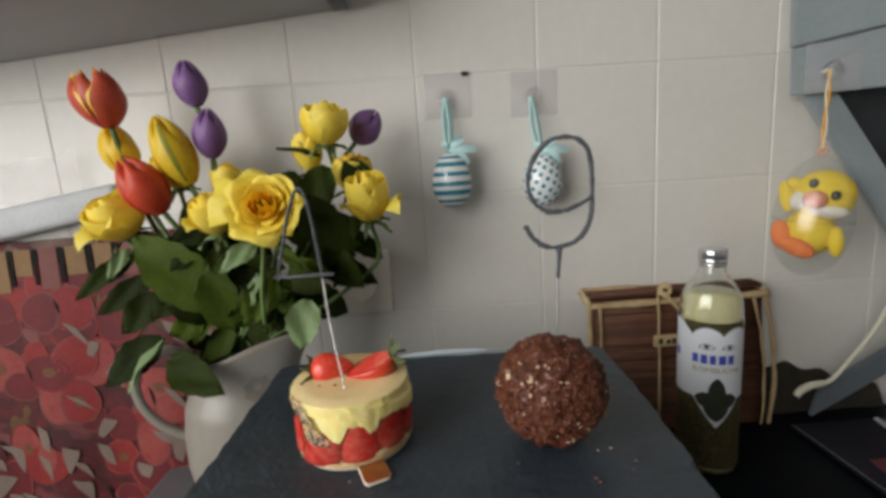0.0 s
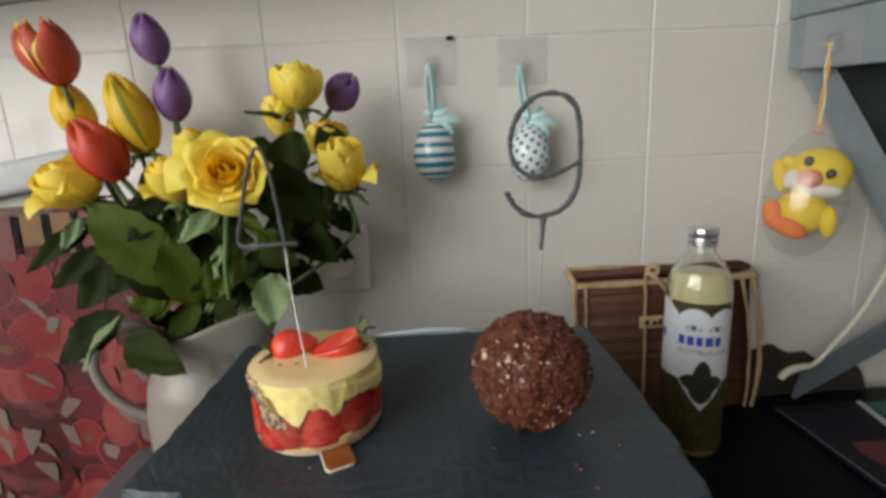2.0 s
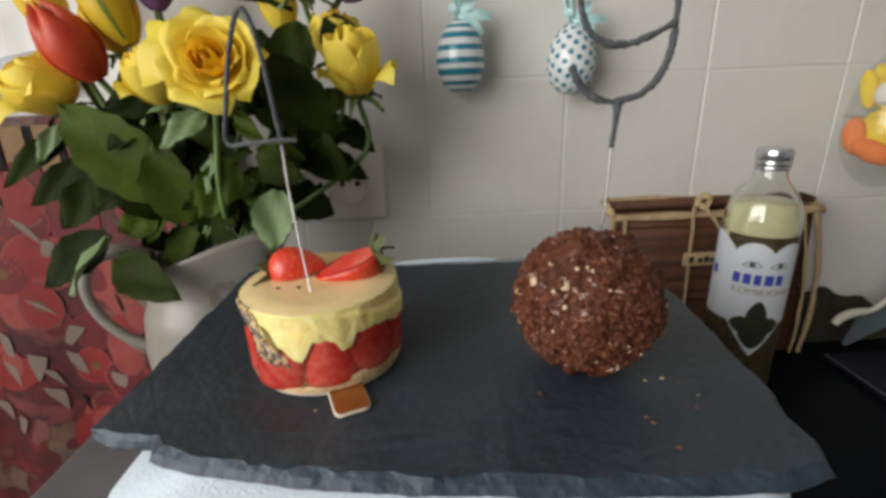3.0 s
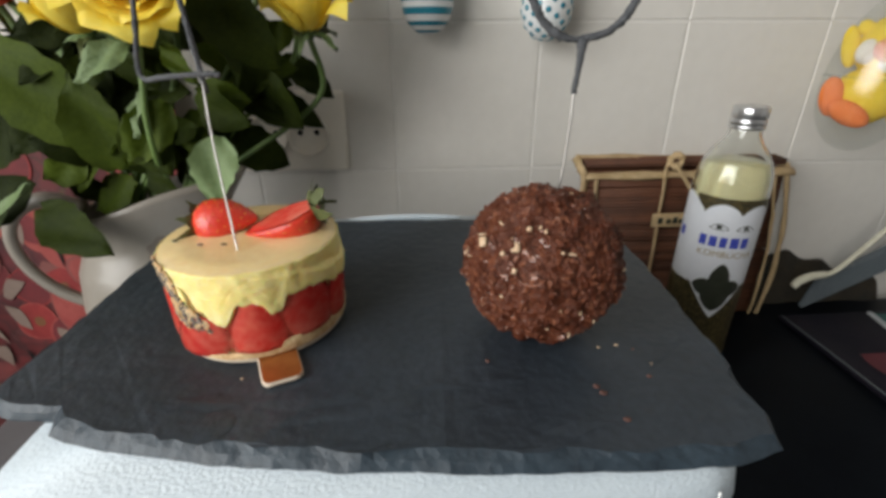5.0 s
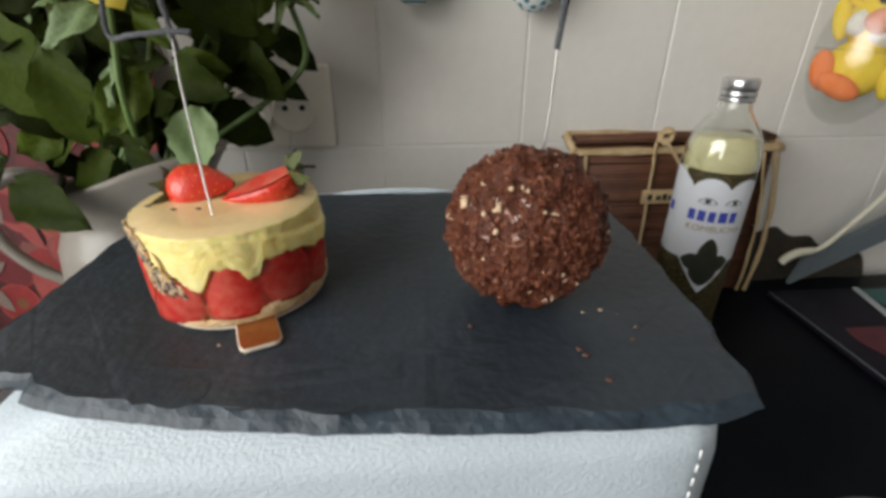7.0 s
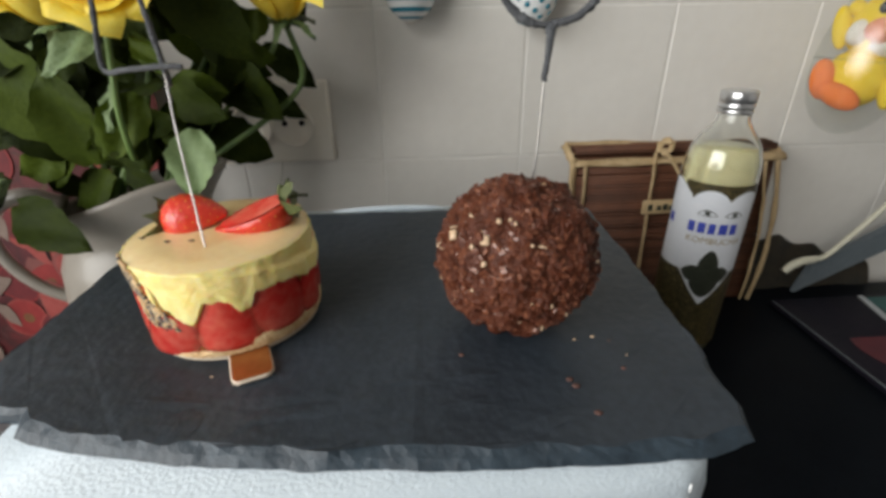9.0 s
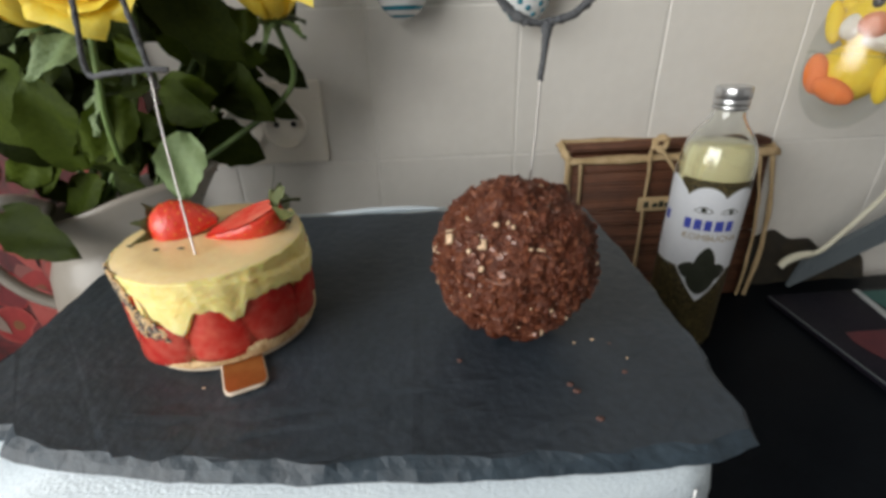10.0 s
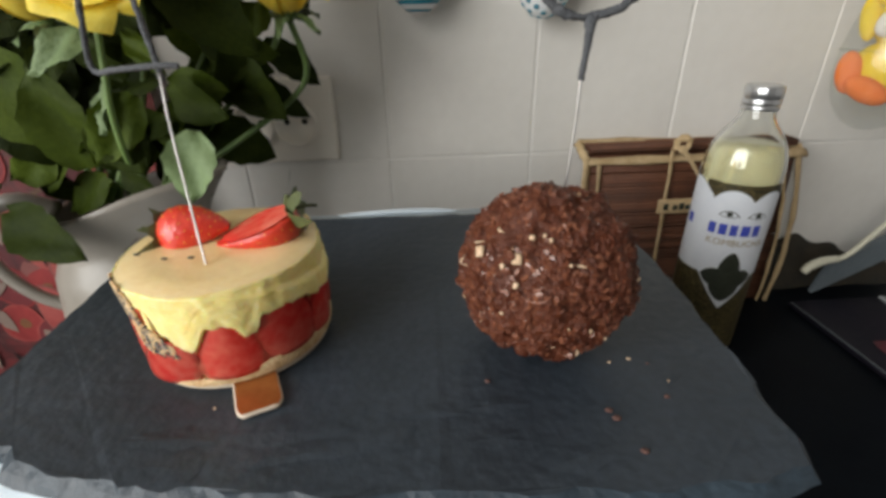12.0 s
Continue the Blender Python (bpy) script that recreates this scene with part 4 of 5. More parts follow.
def wrap(x0, x1, low, high, nx=24, nz=6, lift=0.0005):
    """A patch on the bottle: x in metres round the glass from the label's middle, low(x) to high(x) in height."""
    def place(u, v):
        x = x0 + (x1 - x0) * u
        a = FACE + x / R
        r = R + lift
        return (OX + r * math.cos(a), OY + r * math.sin(a), OZ + LABEL_UP + low(x) + (high(x) - low(x)) * v)
    return sheet(place, nx, nz)


def flat(z):
    return lambda x: z


def brow(x):
    """The label's scalloped upper edge."""
    k = (x - 0.0065) / 0.0300
    return 0.1455 + 0.0105 * abs(math.sin(math.pi * k)) ** 0.6 + 0.012 * max(0, abs(x) - 0.030) / 0.03


label = part("label", wrap(-0.074, 0.074, flat(-0.008), brow, 100, 6), LABEL, bottle, "white paper label with blue and gold print")
part("speckled_band", wrap(-0.0335, 0.0335, flat(0.1435), flat(0.1615), 60, 3, 0.0003), GOLD_INK, label)
for i, (x, w) in enumerate(((-0.0195, 0.0058), (-0.0112, 0.0062), (-0.0030, 0.0056), (0.0060, 0.0072), (0.0148, 0.0062))):
    bars = wrap(x - w / 2, x + w / 2, flat(0.1160), flat(0.1260), 4, 2, 0.0009)
    part("blue_mark", bars, BLUE_INK, label)


def lettering(text, x0, x1, low, high):
    """A word in the built-in font, bent round the bottle."""
    cu = bpy.data.curves.new("lettering", "FONT")
    cu.body, cu.size, cu.resolution_u = text, 1.0, 3
    ob = bpy.data.objects.new("lettering", cu)
    me = ob.to_mesh()
    bm = bmesh.new()
    bm.from_mesh(me)
    ob.to_mesh_clear()
    bpy.data.objects.remove(ob)
    bmesh.ops.subdivide_edges(bm, edges=[e for e in bm.edges if e.calc_length() > 0.2], cuts=1)
    xs, ys = [v.co.x for v in bm.verts], [v.co.y for v in bm.verts]
    for v in bm.verts:
        a = FACE + (x0 + (x1 - x0) * (v.co.x - min(xs)) / (max(xs) - min(xs))) / R
        z = low + (high - low) * (v.co.y - min(ys)) / (max(ys) - min(ys))
        v.co = Vector((OX + (R + 0.0010) * math.cos(a), OY + (R + 0.0010) * math.sin(a), OZ + LABEL_UP + z))
    return bm


part("gold_lettering", lettering("KOMBUCHA", -0.0215, 0.0255, 0.1062, 0.1120), GOLD_PLAIN, label)
for x in (-0.0090, 0.0125):
    bm = wrap(x - 0.0082, x + 0.0082, lambda q, c=x: 0.1335 - 0.0014 * (1 - ((q - c) / 0.0082) ** 2), lambda q, c=x: 0.1335 + 0.0048 * (1 - ((q - c) / 0.0082) ** 2), 12, 2, 0.0008)
    part("oval_mark", bm, DARK_INK, label)
    bm = wrap(x - 0.0070, x + 0.0070, lambda q, c=x: 0.1337 - 0.0009 * (1 - ((q - c) / 0.0070) ** 2), lambda q, c=x: 0.1337 + 0.0039 * (1 - ((q - c) / 0.0070) ** 2), 12, 2, 0.0010)
    part("oval_white", bm, LABEL, label)
    part("oval_middle", wrap(x - 0.0021, x + 0.0021, flat(0.1334), flat(0.1372), 3, 2, 0.0013), DARK_INK, label)
part("violet_mark", wrap(-0.047, -0.040, flat(0.117), flat(0.126), 3, 2, 0.0009), BLUE_INK, label)


LOBES = ((0.002, 0.0850, 0.0085, 0.0150), (-0.0095, 0.0745, 0.0100, 0.0085), (0.0135, 0.0745, 0.0100, 0.0085), (0.002, 0.0650, 0.0125, 0.0150), (0.002, 0.0745, 0.0150, 0.0120))


def lobes(x, sign):
    """The upper or lower edge of a lobed shape made of ovals."""
    at = [z + sign * h * (1 - abs((x - c) / w) ** 1.6) ** 0.7 for c, z, w, h in LOBES if abs(x - c) < w]
    return (max(at) if sign > 0 else min(at)) if at else 0.0745


def leaf_low(x):
    return lobes(x, -1)


def leaf_high(x):
    return lobes(x, 1)


part("dark_lobed_mark", wrap(-0.0195, 0.0235, leaf_low, lambda x: max(leaf_high(x), leaf_low(x) + 0.0005), 48, 4, 0.0010), DARK_INK, label)
part("gold_foot", wrap(-0.074, 0.074, flat(-0.0078), lambda x: 0.042 + 0.034 * min(1, abs(x - 0.002) / 0.0235) ** 1.1, 100, 6, 0.0008), GOLD_INK, label)
part("pale_outline", wrap(-0.0215, 0.0255, lambda x: 0.0425 + 0.034 * min(1, abs(x - 0.002) / 0.0235) ** 1.1, lambda x: 0.0445 + 0.034 * min(1, abs(x - 0.002) / 0.0235) ** 1.1, 48, 1, 0.0011), LABEL, label)

# ---- reed box leaning on the tiles ----
rb = thing("reed_box", (0.30, 0.53, COUNTER + 0.0064), "box of dark reed sticks bound with pale raffia beside the bottle", "box")
X0, X1, Z0, Z1, YF, YB = 0.176, 0.409, COUNTER + 0.0064, 1.094, 0.512, 0.5575


def reed_y(z):
    return YF + 0.020 * (z - Z0) / (Z1 - Z0)


bm = slab((X0 + 0.006, 0, Z0), (X1 - 0.006, 0.016, Z1 - 0.012), 0.002)
for v in bm.verts:
    v.co.y += reed_y(v.co.z) + 0.006
part("backing", bm, REED, rb)
rng = random.Random(3)
count = 46
for i in range(count):
    z = Z0 + 0.003 + (Z1 - Z0 - 0.024) * i / (count - 1)
    a, b = rng.uniform(-0.001, 0.001), rng.uniform(-0.001, 0.001)
    y = reed_y(z) + 0.003
    part("reed_stick", tube([(X0 + 0.006, y, z + a), ((X0 + X1) / 2, y - 0.0005, z + (a + b) / 2 + rng.uniform(-0.0006, 0.0006)), (X1 - 0.006, y, z + b)], 0.0021, 6), REED, rb)


def bind(p, q, r=0.0034, name="raffia_strip", bow=0.0):
    r *= 1.2
    p, q = Vector(p), Vector(q)
    pts = [p.lerp(q, t / 14) + Vector((bow * math.sin(math.pi * t / 14), 0, 0)) + Vector((rng.uniform(-1, 1), 0, rng.uniform(-1, 1))) * 0.0007 for t in range(15)]
    part(name, tube(pts, lambda t: r * (1 + 0.16 * math.sin(70 * t)), 7, flat=0.5, rough=0.14), RAFFIA, rb)


bind((X0, reed_y(Z0), Z0), (X0 + 0.001, reed_y(Z1) - 0.002, Z1 - 0.012), 0.0048)
bind((X0 + 0.013, reed_y(Z0) - 0.001, Z0), (X0 + 0.015, reed_y(Z1) - 0.002, Z1 - 0.016), 0.003)
bind((X1 - 0.001, reed_y(Z0), Z0), (X1 - 0.004, reed_y(Z1) - 0.001, Z1 - 0.012), 0.0046, bow=0.011)
bind((X1 - 0.012, reed_y(Z0) - 0.001, Z0), (X1 - 0.018, reed_y(Z1) - 0.002, Z1 - 0.016), 0.003, bow=0.009)
bind((X0 - 0.002, reed_y(Z1) - 0.003, Z1 - 0.016), (X1 + 0.002, reed_y(Z1) - 0.003, Z1 - 0.015), 0.0042)
bind((X0 - 0.002, 0.5545, Z1 - 0.002), (X1 - 0.002, 0.5545, Z1 - 0.006), 0.0036)
bind((X0, reed_y(Z1), Z1 - 0.014), (X0 - 0.002, 0.5545, Z1 - 0.002), 0.0038)
bind((X1 - 0.002, reed_y(Z1), Z1 - 0.014), (X1 - 0.001, 0.5545, Z1 - 0.006), 0.0038)
bind((0.262, reed_y(Z0) - 0.002, Z0), (0.266, reed_y(Z1) - 0.004, Z1 - 0.006), 0.003)
bind((0.360, reed_y(Z0) - 0.002, Z0), (0.352, reed_y(Z1) - 0.004, Z1 - 0.006), 0.003)
part("lid", slab((X0 + 0.004, reed_y(Z1), Z1 - 0.008), (X1 - 0.006, 0.5535, Z1 - 0.004), 0.001), REED, rb)
for k in range(6):
    y = reed_y(Z1) + 0.002 + k * 0.004
    part("lid_stick", tube([(X0 + 0.004, y, Z1 - 0.003), (X1 - 0.006, y, Z1 - 0.003)], 0.0018, 6), REED, rb)
part("raffia_knot", tube(smooth_path([(0.262, 0.520, Z1 - 0.004), (0.270, 0.524, Z1 + 0.008), (0.278, 0.522, Z1 + 0.004), (0.270, 0.518, Z1 - 0.006), (0.264, 0.523, Z1 + 0.004), (0.276, 0.520, Z1 + 0.006)], 8), 0.0026, 7, rough=0.15), RAFFIA, rb)
part("raffia_tail", tube(smooth_path([(0.268, 0.518, Z1), (0.282, 0.512, Z1 - 0.020), (0.302, 0.506, Z1 - 0.048)], 8), 0.0028, 7, flat=0.6, rough=0.12), RAFFIA, rb)
tag_part = part("paper_tag", slab((0.256, 0.5175, 1.021), (0.304, 0.5205, 1.037), 0.001), RAFFIA, rb, "pale tag with dark marks")
for k, x in enumerate((0.262, 0.272, 0.279, 0.286)):
    part("ink_mark", slab((x, 0.5165, 1.0255), (x + 0.005, 0.5178, 1.0325 - 0.002 * (k % 2)), 0.0003, 1), DARK_INK, tag_part)

# ---- socket ----
sock = thing("wall_socket", (-0.1145, 0.555, 1.125), "cream plastic double wall socket on the tiles", "socket")
part("plate", slab((-0.196, 0.5505, 1.084), (-0.0765, 0.5600, 1.166), 0.003), PLASTIC_WHITE, sock)
for x in (-0.1150, -0.157):
    well = part("well", moved(lathe([(0.0215, 0), (0.0215, 0.0036), (0.0195, 0.0040), (0.0185, 0.0036), (0.0180, 0.0004), (0.001, 0.0004)], (0, 0, 0), 40, caps=False), Matrix.Translation((x, 0.5502, 1.122)) @ Matrix.Rotation(radians(90), 4, "X")), PLASTIC_WHITE, sock)
    for dx, dz in ((-0.0085, 0.003), (0.0085, 0.003)):
        part("pin_hole", moved(lathe([(0.0028, 0), (0.0028, 0.0016), (0.0005, 0.0016)], (0, 0, 0), 16), Matrix.Translation((x + dx, 0.5505, 1.122 + dz)) @ Matrix.Rotation(radians(90), 4, "X")), DARK_HOLE, well)

# ---- hanging eggs and their hooks ----
def hook(at, size=(0.058, 0.054), way=None):
    x, y, z = at
    h = thing("adhesive_hook", at, "clear square adhesive hook stuck on the wall", "hook", "adhesive hooks")
    part("pad", slab((x - size[0] / 2, y - 0.0012, z - size[1] / 2), (x + size[0] / 2, y - 0.0002, z + size[1] / 2), 0.0004, 1), FILM, h)
    part("ring", tube([(x - 0.002 + 0.0095 * math.cos(a), y - 0.003, z - 0.004 + 0.0095 * math.sin(a)) for a in [2 * math.pi * k / 28 for k in range(29)]], 0.0012, 6), CLEAR, h)
    part("peg", tube(smooth_path([(x, y - 0.001, z), (x, y - 0.006, z - 0.004), (x, y - 0.009, z - 0.002)], 5), 0.0016, 6), CLEAR, h)
    return h


def egg(at, height, width, label, dots):
    x, y, z = at
    e = thing("decorative_egg", at, label, "easter egg", "hanging easter eggs")

    def shell(u, v, grow=0.0):
        t = math.pi * v
        r = (width / 2 + grow) * math.sin(t) * (1 + 0.13 * math.cos(t))
        a = 2 * math.pi * u
        return Vector((x + r * math.cos(a), y + r * math.sin(a), z - (height / 2 + grow) * math.cos(t)))

    body = part("shell", sheet(lambda u, v: shell(u, 0.001 + 0.998 * v), 40, 30, close=True), EGG_WHITE, e)
    if dots:
        n = 104
        for k in range(n):
            v = math.acos(1 - 2 * (k + 0.5) / n) / math.pi
            u = (k * 0.61803) % 1
            c = shell(u, v, 0.0001)
            if c.y > y + 0.004:
                continue
            nrm = (shell(u, v, 0.002) - c).normalized()
            bm = lathe([(0.0026, -0.0004), (0.0026, 0.0002), (0.0015, 0.0004)], (0, 0, 0), 10)
            part("dot", moved(bm, aim(c, nrm)), TEAL, body)
    else:
        for k in range(8):
            v0 = 0.115 + k * 0.108
            bm = sheet(lambda u, v: shell(u, v0 + (0.047 if k not in (2, 5) else 0.06) * v, 0.0002), 40, 3, close=True)
            part("stripe", bm, TEAL, body)
    return e


egg((0.0105, 0.532, 1.2505), 0.068, 0.0475, "white hanging easter egg with turquoise stripes", False)
egg((0.1210, 0.532, 1.2440), 0.066, 0.0465, "white hanging easter egg with small turquoise dots", True)
first_hook = hook((0.0125, 0.5585, 1.352))
part("torn_scrap", slab((0.0310, 0.5565, 1.3745), (0.0390, 0.5572, 1.3795), 0.0006, 1), OLIVE, first_hook, "dark scrap stuck in the corner")
hook((0.1190, 0.5585, 1.3490))
for x, top_z, ex, ez in ((0.0100, 1.348, 0.0105, 1.2838), (0.1145, 1.343, 0.1210, 1.2762)):
    rib = thing("hanging_ribbon", (x, 0.545, top_z), "pale turquoise ribbon tied in a bow above the egg", "ribbon", "egg ribbons")
    for s in (-1, 1):
        pts = smooth_path([(x + s * 0.001, 0.548, top_z), (x + s * 0.0036 + (ex - x) * 0.4, 0.543, (top_z + ez) / 2), (ex + s * 0.0015, 0.534, ez)], 8)
        part("strand", tube(pts, 0.0050, 6, flat=0.2), RIBBON_T, rib)
    for dx, dz, wide in ((-0.010, 0.007, 0.007), (0.015, 0.013, 0.010), (0.031, -0.003, 0.009), (0.021, -0.019, 0.011)):
        across = Vector((-dz, 0, dx)).normalized()
        bm = sheet(lambda u, v: Vector((ex + dx * v, 0.5275 - 0.004 * math.sin(math.pi * v) + 0.0012 * math.cos(6 * u + 5 * v), ez + 0.004 + dz * v)) + across * ((u - 0.5) * wide * (0.35 + 0.65 * math.sin(math.pi * min(1.0, 0.1 + 0.75 * v)))), 5, 8)
        part("bow_loop", bm, RIBBON_T, rib)

# ---- chick in a clear egg ----
def further(point, k=1.15):
    """The place k times as far out towards the wall corner by the hood."""
    start = Vector((-0.0161, -0.0262, 1.2657))
    return start + (Vector(point) - start) * k


FURTHER = Matrix.Translation(further((0, 0, 0))) @ Matrix.Scale(1.15, 4)
DX, DY, DZ = 0.3680, 0.422, 1.193
de = thing("clear_plastic_egg", FURTHER @ Vector((DX, DY, DZ)), "clear plastic egg hanging on an orange ribbon", "easter egg")
upright = FURTHER @ Matrix.Translation((DX, DY, DZ)) @ Matrix.Rotation(radians(5), 4, "Y") @ Matrix.Rotation(radians(-42), 4, "Z")
lean = FURTHER @ Matrix.Translation((DX + 0.0035, DY, DZ + 0.0020)) @ Matrix.Rotation(radians(13), 4, "Y") @ Matrix.Rotation(radians(-42), 4, "Z")


def clear_shell(k):
    def place(u, v):
        t = math.pi * (0.001 + 0.998 * v)
        r = 0.0335 * k * math.sin(t) * (1 + 0.10 * math.cos(t))
        return upright @ Vector((r * math.cos(2 * math.pi * u), r * math.sin(2 * math.pi * u), -0.0615 * k * math.cos(t)))
    return place


bm = sheet(clear_shell(1.0), 44, 30, close=True)
shell_part = part("shell", bm, SHELL, de)
shell_part.visible_shadow = False
part("seam", tube([upright @ Vector((0.0338 * math.cos(a), 0.0338 * math.sin(a), -0.004)) for a in [2 * math.pi * k / 48 for k in range(49)]], 0.0009, 6), SHELL, de)
part("loop", tube([upright @ Vector((0.004 * math.cos(a), 0, 0.064 + 0.004 * math.sin(a))) for a in [2 * math.pi * k / 16 for k in range(17)]], 0.001, 6), BEAK, de)
for s, material in ((-1, RIBBON_Y), (1, RIBBON_W)):
    top_loop = upright @ Vector((0, 0, 0.065))
    high = further((0.3835, 0.432, 1.335))
    pts = smooth_path([top_loop, top_loop.lerp(high, 0.35) + Vector((s * 0.002, 0, 0)), top_loop.lerp(high, 0.7) + Vector((-s * 0.002, 0, 0)), high + Vector((0.002 * s, 0, 0))], 8)
    part("ribbon", tube(pts, 0.0042, 6, flat=0.3), material, de)
chick_bm = bmesh.new()


def blob(at, r, scale, index, turn=(0, 0, 0)):
    start = len(chick_bm.faces)
    own = bmesh.new()
    bmesh.ops.create_uvsphere(own, u_segments=22, v_segments=14, radius=r)
    m = lean @ Matrix.Diagonal((0.86, 0.84, 1.00, 1)) @ Matrix.Translation(at) @ Euler([radians(a) for a in turn]).to_matrix().to_4x4() @ Matrix.Diagonal((*scale, 1))
    bmesh.ops.transform(own, matrix=m, verts=own.verts[:])
    join(chick_bm, own)
    chick_bm.faces.ensure_lookup_table()
    for f in chick_bm.faces[start:]:
        f.material_index = index


blob((0.002, -0.004, 0.018), 0.0285, (1.06, 0.9, 0.92), 0)
blob((-0.002, 0.0, -0.020), 0.024, (1.12, 0.95, 0.95), 0)
blob((0.009, -0.013, 0.004), 0.0185, (1.12, 0.9, 0.42), 2)
blob((-0.018, -0.020, 0.010), 0.0095, (0.9, 0.8, 1.0), 2)
blob((-0.0035, -0.029, 0.0125), 0.0105, (1.12, 0.8, 0.85), 3)
blob((-0.0090, -0.0275, 0.0280), 0.0047, (1, 0.7, 1), 4)
blob((0.0130, -0.0280, 0.0190), 0.0047, (1, 0.7, 1), 4)
blob((-0.0315, -0.006, 0.013), 0.0095, (0.75, 0.7, 1.75), 0, (0, -24, 0))
blob((-0.0275, -0.010, 0.0275), 0.0070, (1.0, 0.7, 0.8), 0, (0, 20, 0))
blob((0.025, -0.012, -0.024), 0.0095, (0.8, 0.8, 1.6), 0, (0, -15, 0))
blob((-0.026, -0.014, -0.026), 0.0120, (0.8, 0.7, 1.35), 1, (0, -25, 0))
blob((-0.008, -0.021, -0.036), 0.0125, (1.5, 0.7, 0.7), 1, (0, 14, 0))
chick = part("plush_chick", chick_bm, [PLUSH_Y, PLUSH_O, PLUSH_W, BEAK, BLACK_BEAD])
tagged(chick, "yellow plush chick with orange feet inside the clear egg", "plush toy")

# ---- pale steel frame over the hob ----
fr = thing("hood_frame", further((0.46, 0.44, 1.34)), "pale lacquered steel frame over the hob with a dark panel", "hood")
bm = bmesh.new()


def beam(a, b, c, d, thick, bm=None):
    """A plate with the four corners a b c d (seen from the front), thick metres deep."""
    a, b, c, d = map(Vector, (a, b, c, d))
    bm = bm or bmesh.new()
    nrm = (b - a).cross(d - a).normalized() * thick
    vs = [bm.verts.new(p) for p in (a, b, c, d)] + [bm.verts.new(p - nrm) for p in (a, b, c, d)]
    for f in ((0, 1, 2, 3), (7, 6, 5, 4), (0, 4, 5, 1), (1, 5, 6, 2), (2, 6, 7, 3), (3, 7, 4, 0)):
        bm.faces.new([vs[i] for i in f])
    bmesh.ops.recalc_face_normals(bm, faces=bm.faces[:])
    bmesh.ops.bevel(bm, geom=bm.edges[:], offset=0.0015, segments=2, affect="EDGES")
    return bm


part("crossbar", beam(further((0.3705, 0.462, 1.3165)), further((0.520, 0.425, 1.318)), further((0.520, 0.425, 1.385)), further((0.3685, 0.462, 1.3625)), 0.006), PALE_STEEL, fr, smooth=False)
part("upper_panel", beam(further((0.3760, 0.470, 1.3665)), further((0.560, 0.425, 1.394)), further((0.560, 0.425, 1.60)), further((0.3680, 0.470, 1.60)), 0.012), PALE_STEEL, fr, smooth=False)
part("brace", beam(further((0.3885, 0.466, 1.3160)), further((0.5150, 0.452, 1.120)), further((0.5150, 0.452, 1.176)), further((0.4250, 0.466, 1.3160)), 0.008), PALE_STEEL, fr, smooth=False)
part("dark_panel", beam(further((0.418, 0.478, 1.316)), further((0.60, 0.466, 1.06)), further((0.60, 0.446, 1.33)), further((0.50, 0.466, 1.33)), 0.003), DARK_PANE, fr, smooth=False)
# Same steel as the frame; its darker colour stands for the shade down here.
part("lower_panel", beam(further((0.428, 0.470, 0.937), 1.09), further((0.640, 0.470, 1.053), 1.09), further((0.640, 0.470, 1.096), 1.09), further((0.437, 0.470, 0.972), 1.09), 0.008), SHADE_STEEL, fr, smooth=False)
HX, HY, HZ = further((0.4050, 0.4535, 1.341))
frame_hook = hook((HX, HY, HZ), (0.057, 0.057))
for ob in frame_hook.children:
    for v in ob.data.vertices:
        v.co.y -= 0.2475 * (v.co.x - HX)

# ---- things at the back of the hob ----
cb = thing("cable", (0.46, 0.47, 0.95), "cream electric cable hanging behind the hob", "cable")
part("cord", tube(smooth_path([further(q, 1.09) for q in ((0.555, 0.462, 1.20), (0.512, 0.468, 1.084), (0.487, 0.464, 1.044), (0.459, 0.462, 1.010), (0.437, 0.460, 0.989), (0.415, 0.460, 0.985), (0.404, 0.460, 0.980))], 10), 0.0029, 10), CABLE, cb)
part("plug", tube(smooth_path([further(q, 1.09) for q in ((0.430, 0.460, 0.987), (0.415, 0.460, 0.985), (0.404, 0.460, 0.980), (0.398, 0.460, 0.973))], 6), lambda t: 0.0038 + 0.001 * math.sin(3 * t), 10), CABLE, cb)
ol = thing("folded_cloth", (0.49, 0.52, 0.94), "olive and tan folded cloth behind the cable", "cloth")
part("fold", sheet(lambda u, v: (0.398 + 0.185 * u, 0.557 - 0.026 * v + 0.0015 * math.sin(19 * u), 0.9068 + (0.060 * (0.74 + 0.26 * math.sin(4.2 * u + 0.6)) + 0.004 * math.sin(23 * u + 5 * v)) * (1 - v ** 2.2)), 36, 18), OLIVE, ol)
bk = thing("printed_folder", (0.52, 0.36, COUNTER + 0.0064), "dark printed folder with teal and red pictures lying on the hob", "folder")
part("cover", slab((0.424, 0.22, COUNTER + 0.0064), (0.70, 0.497, COUNTER + 0.0125), 0.002), PRINT_DARK, bk)
# Thin grey line along the cover's left edge.
part("worn_edge", slab((0.4245, 0.224, COUNTER + 0.0126), (0.4265, 0.494, COUNTER + 0.0130), 0.0002, 1), SHADE_STEEL, bk)
part("white_border", beam((0.488, 0.30, COUNTER + 0.0130), (0.4955, 0.30, COUNTER + 0.0130), (0.5375, 0.494, COUNTER + 0.0130), (0.530, 0.494, COUNTER + 0.0130), 0.0004), PRINT_WHITE, bk)
part("teal_picture", sheet(lambda u, v: (0.525 + 0.020 * v + 0.12 * u + 0.008 * math.sin(5 * v), 0.36 + 0.13 * v, COUNTER + 0.0132), 8, 8), PRINT_TEAL, bk)
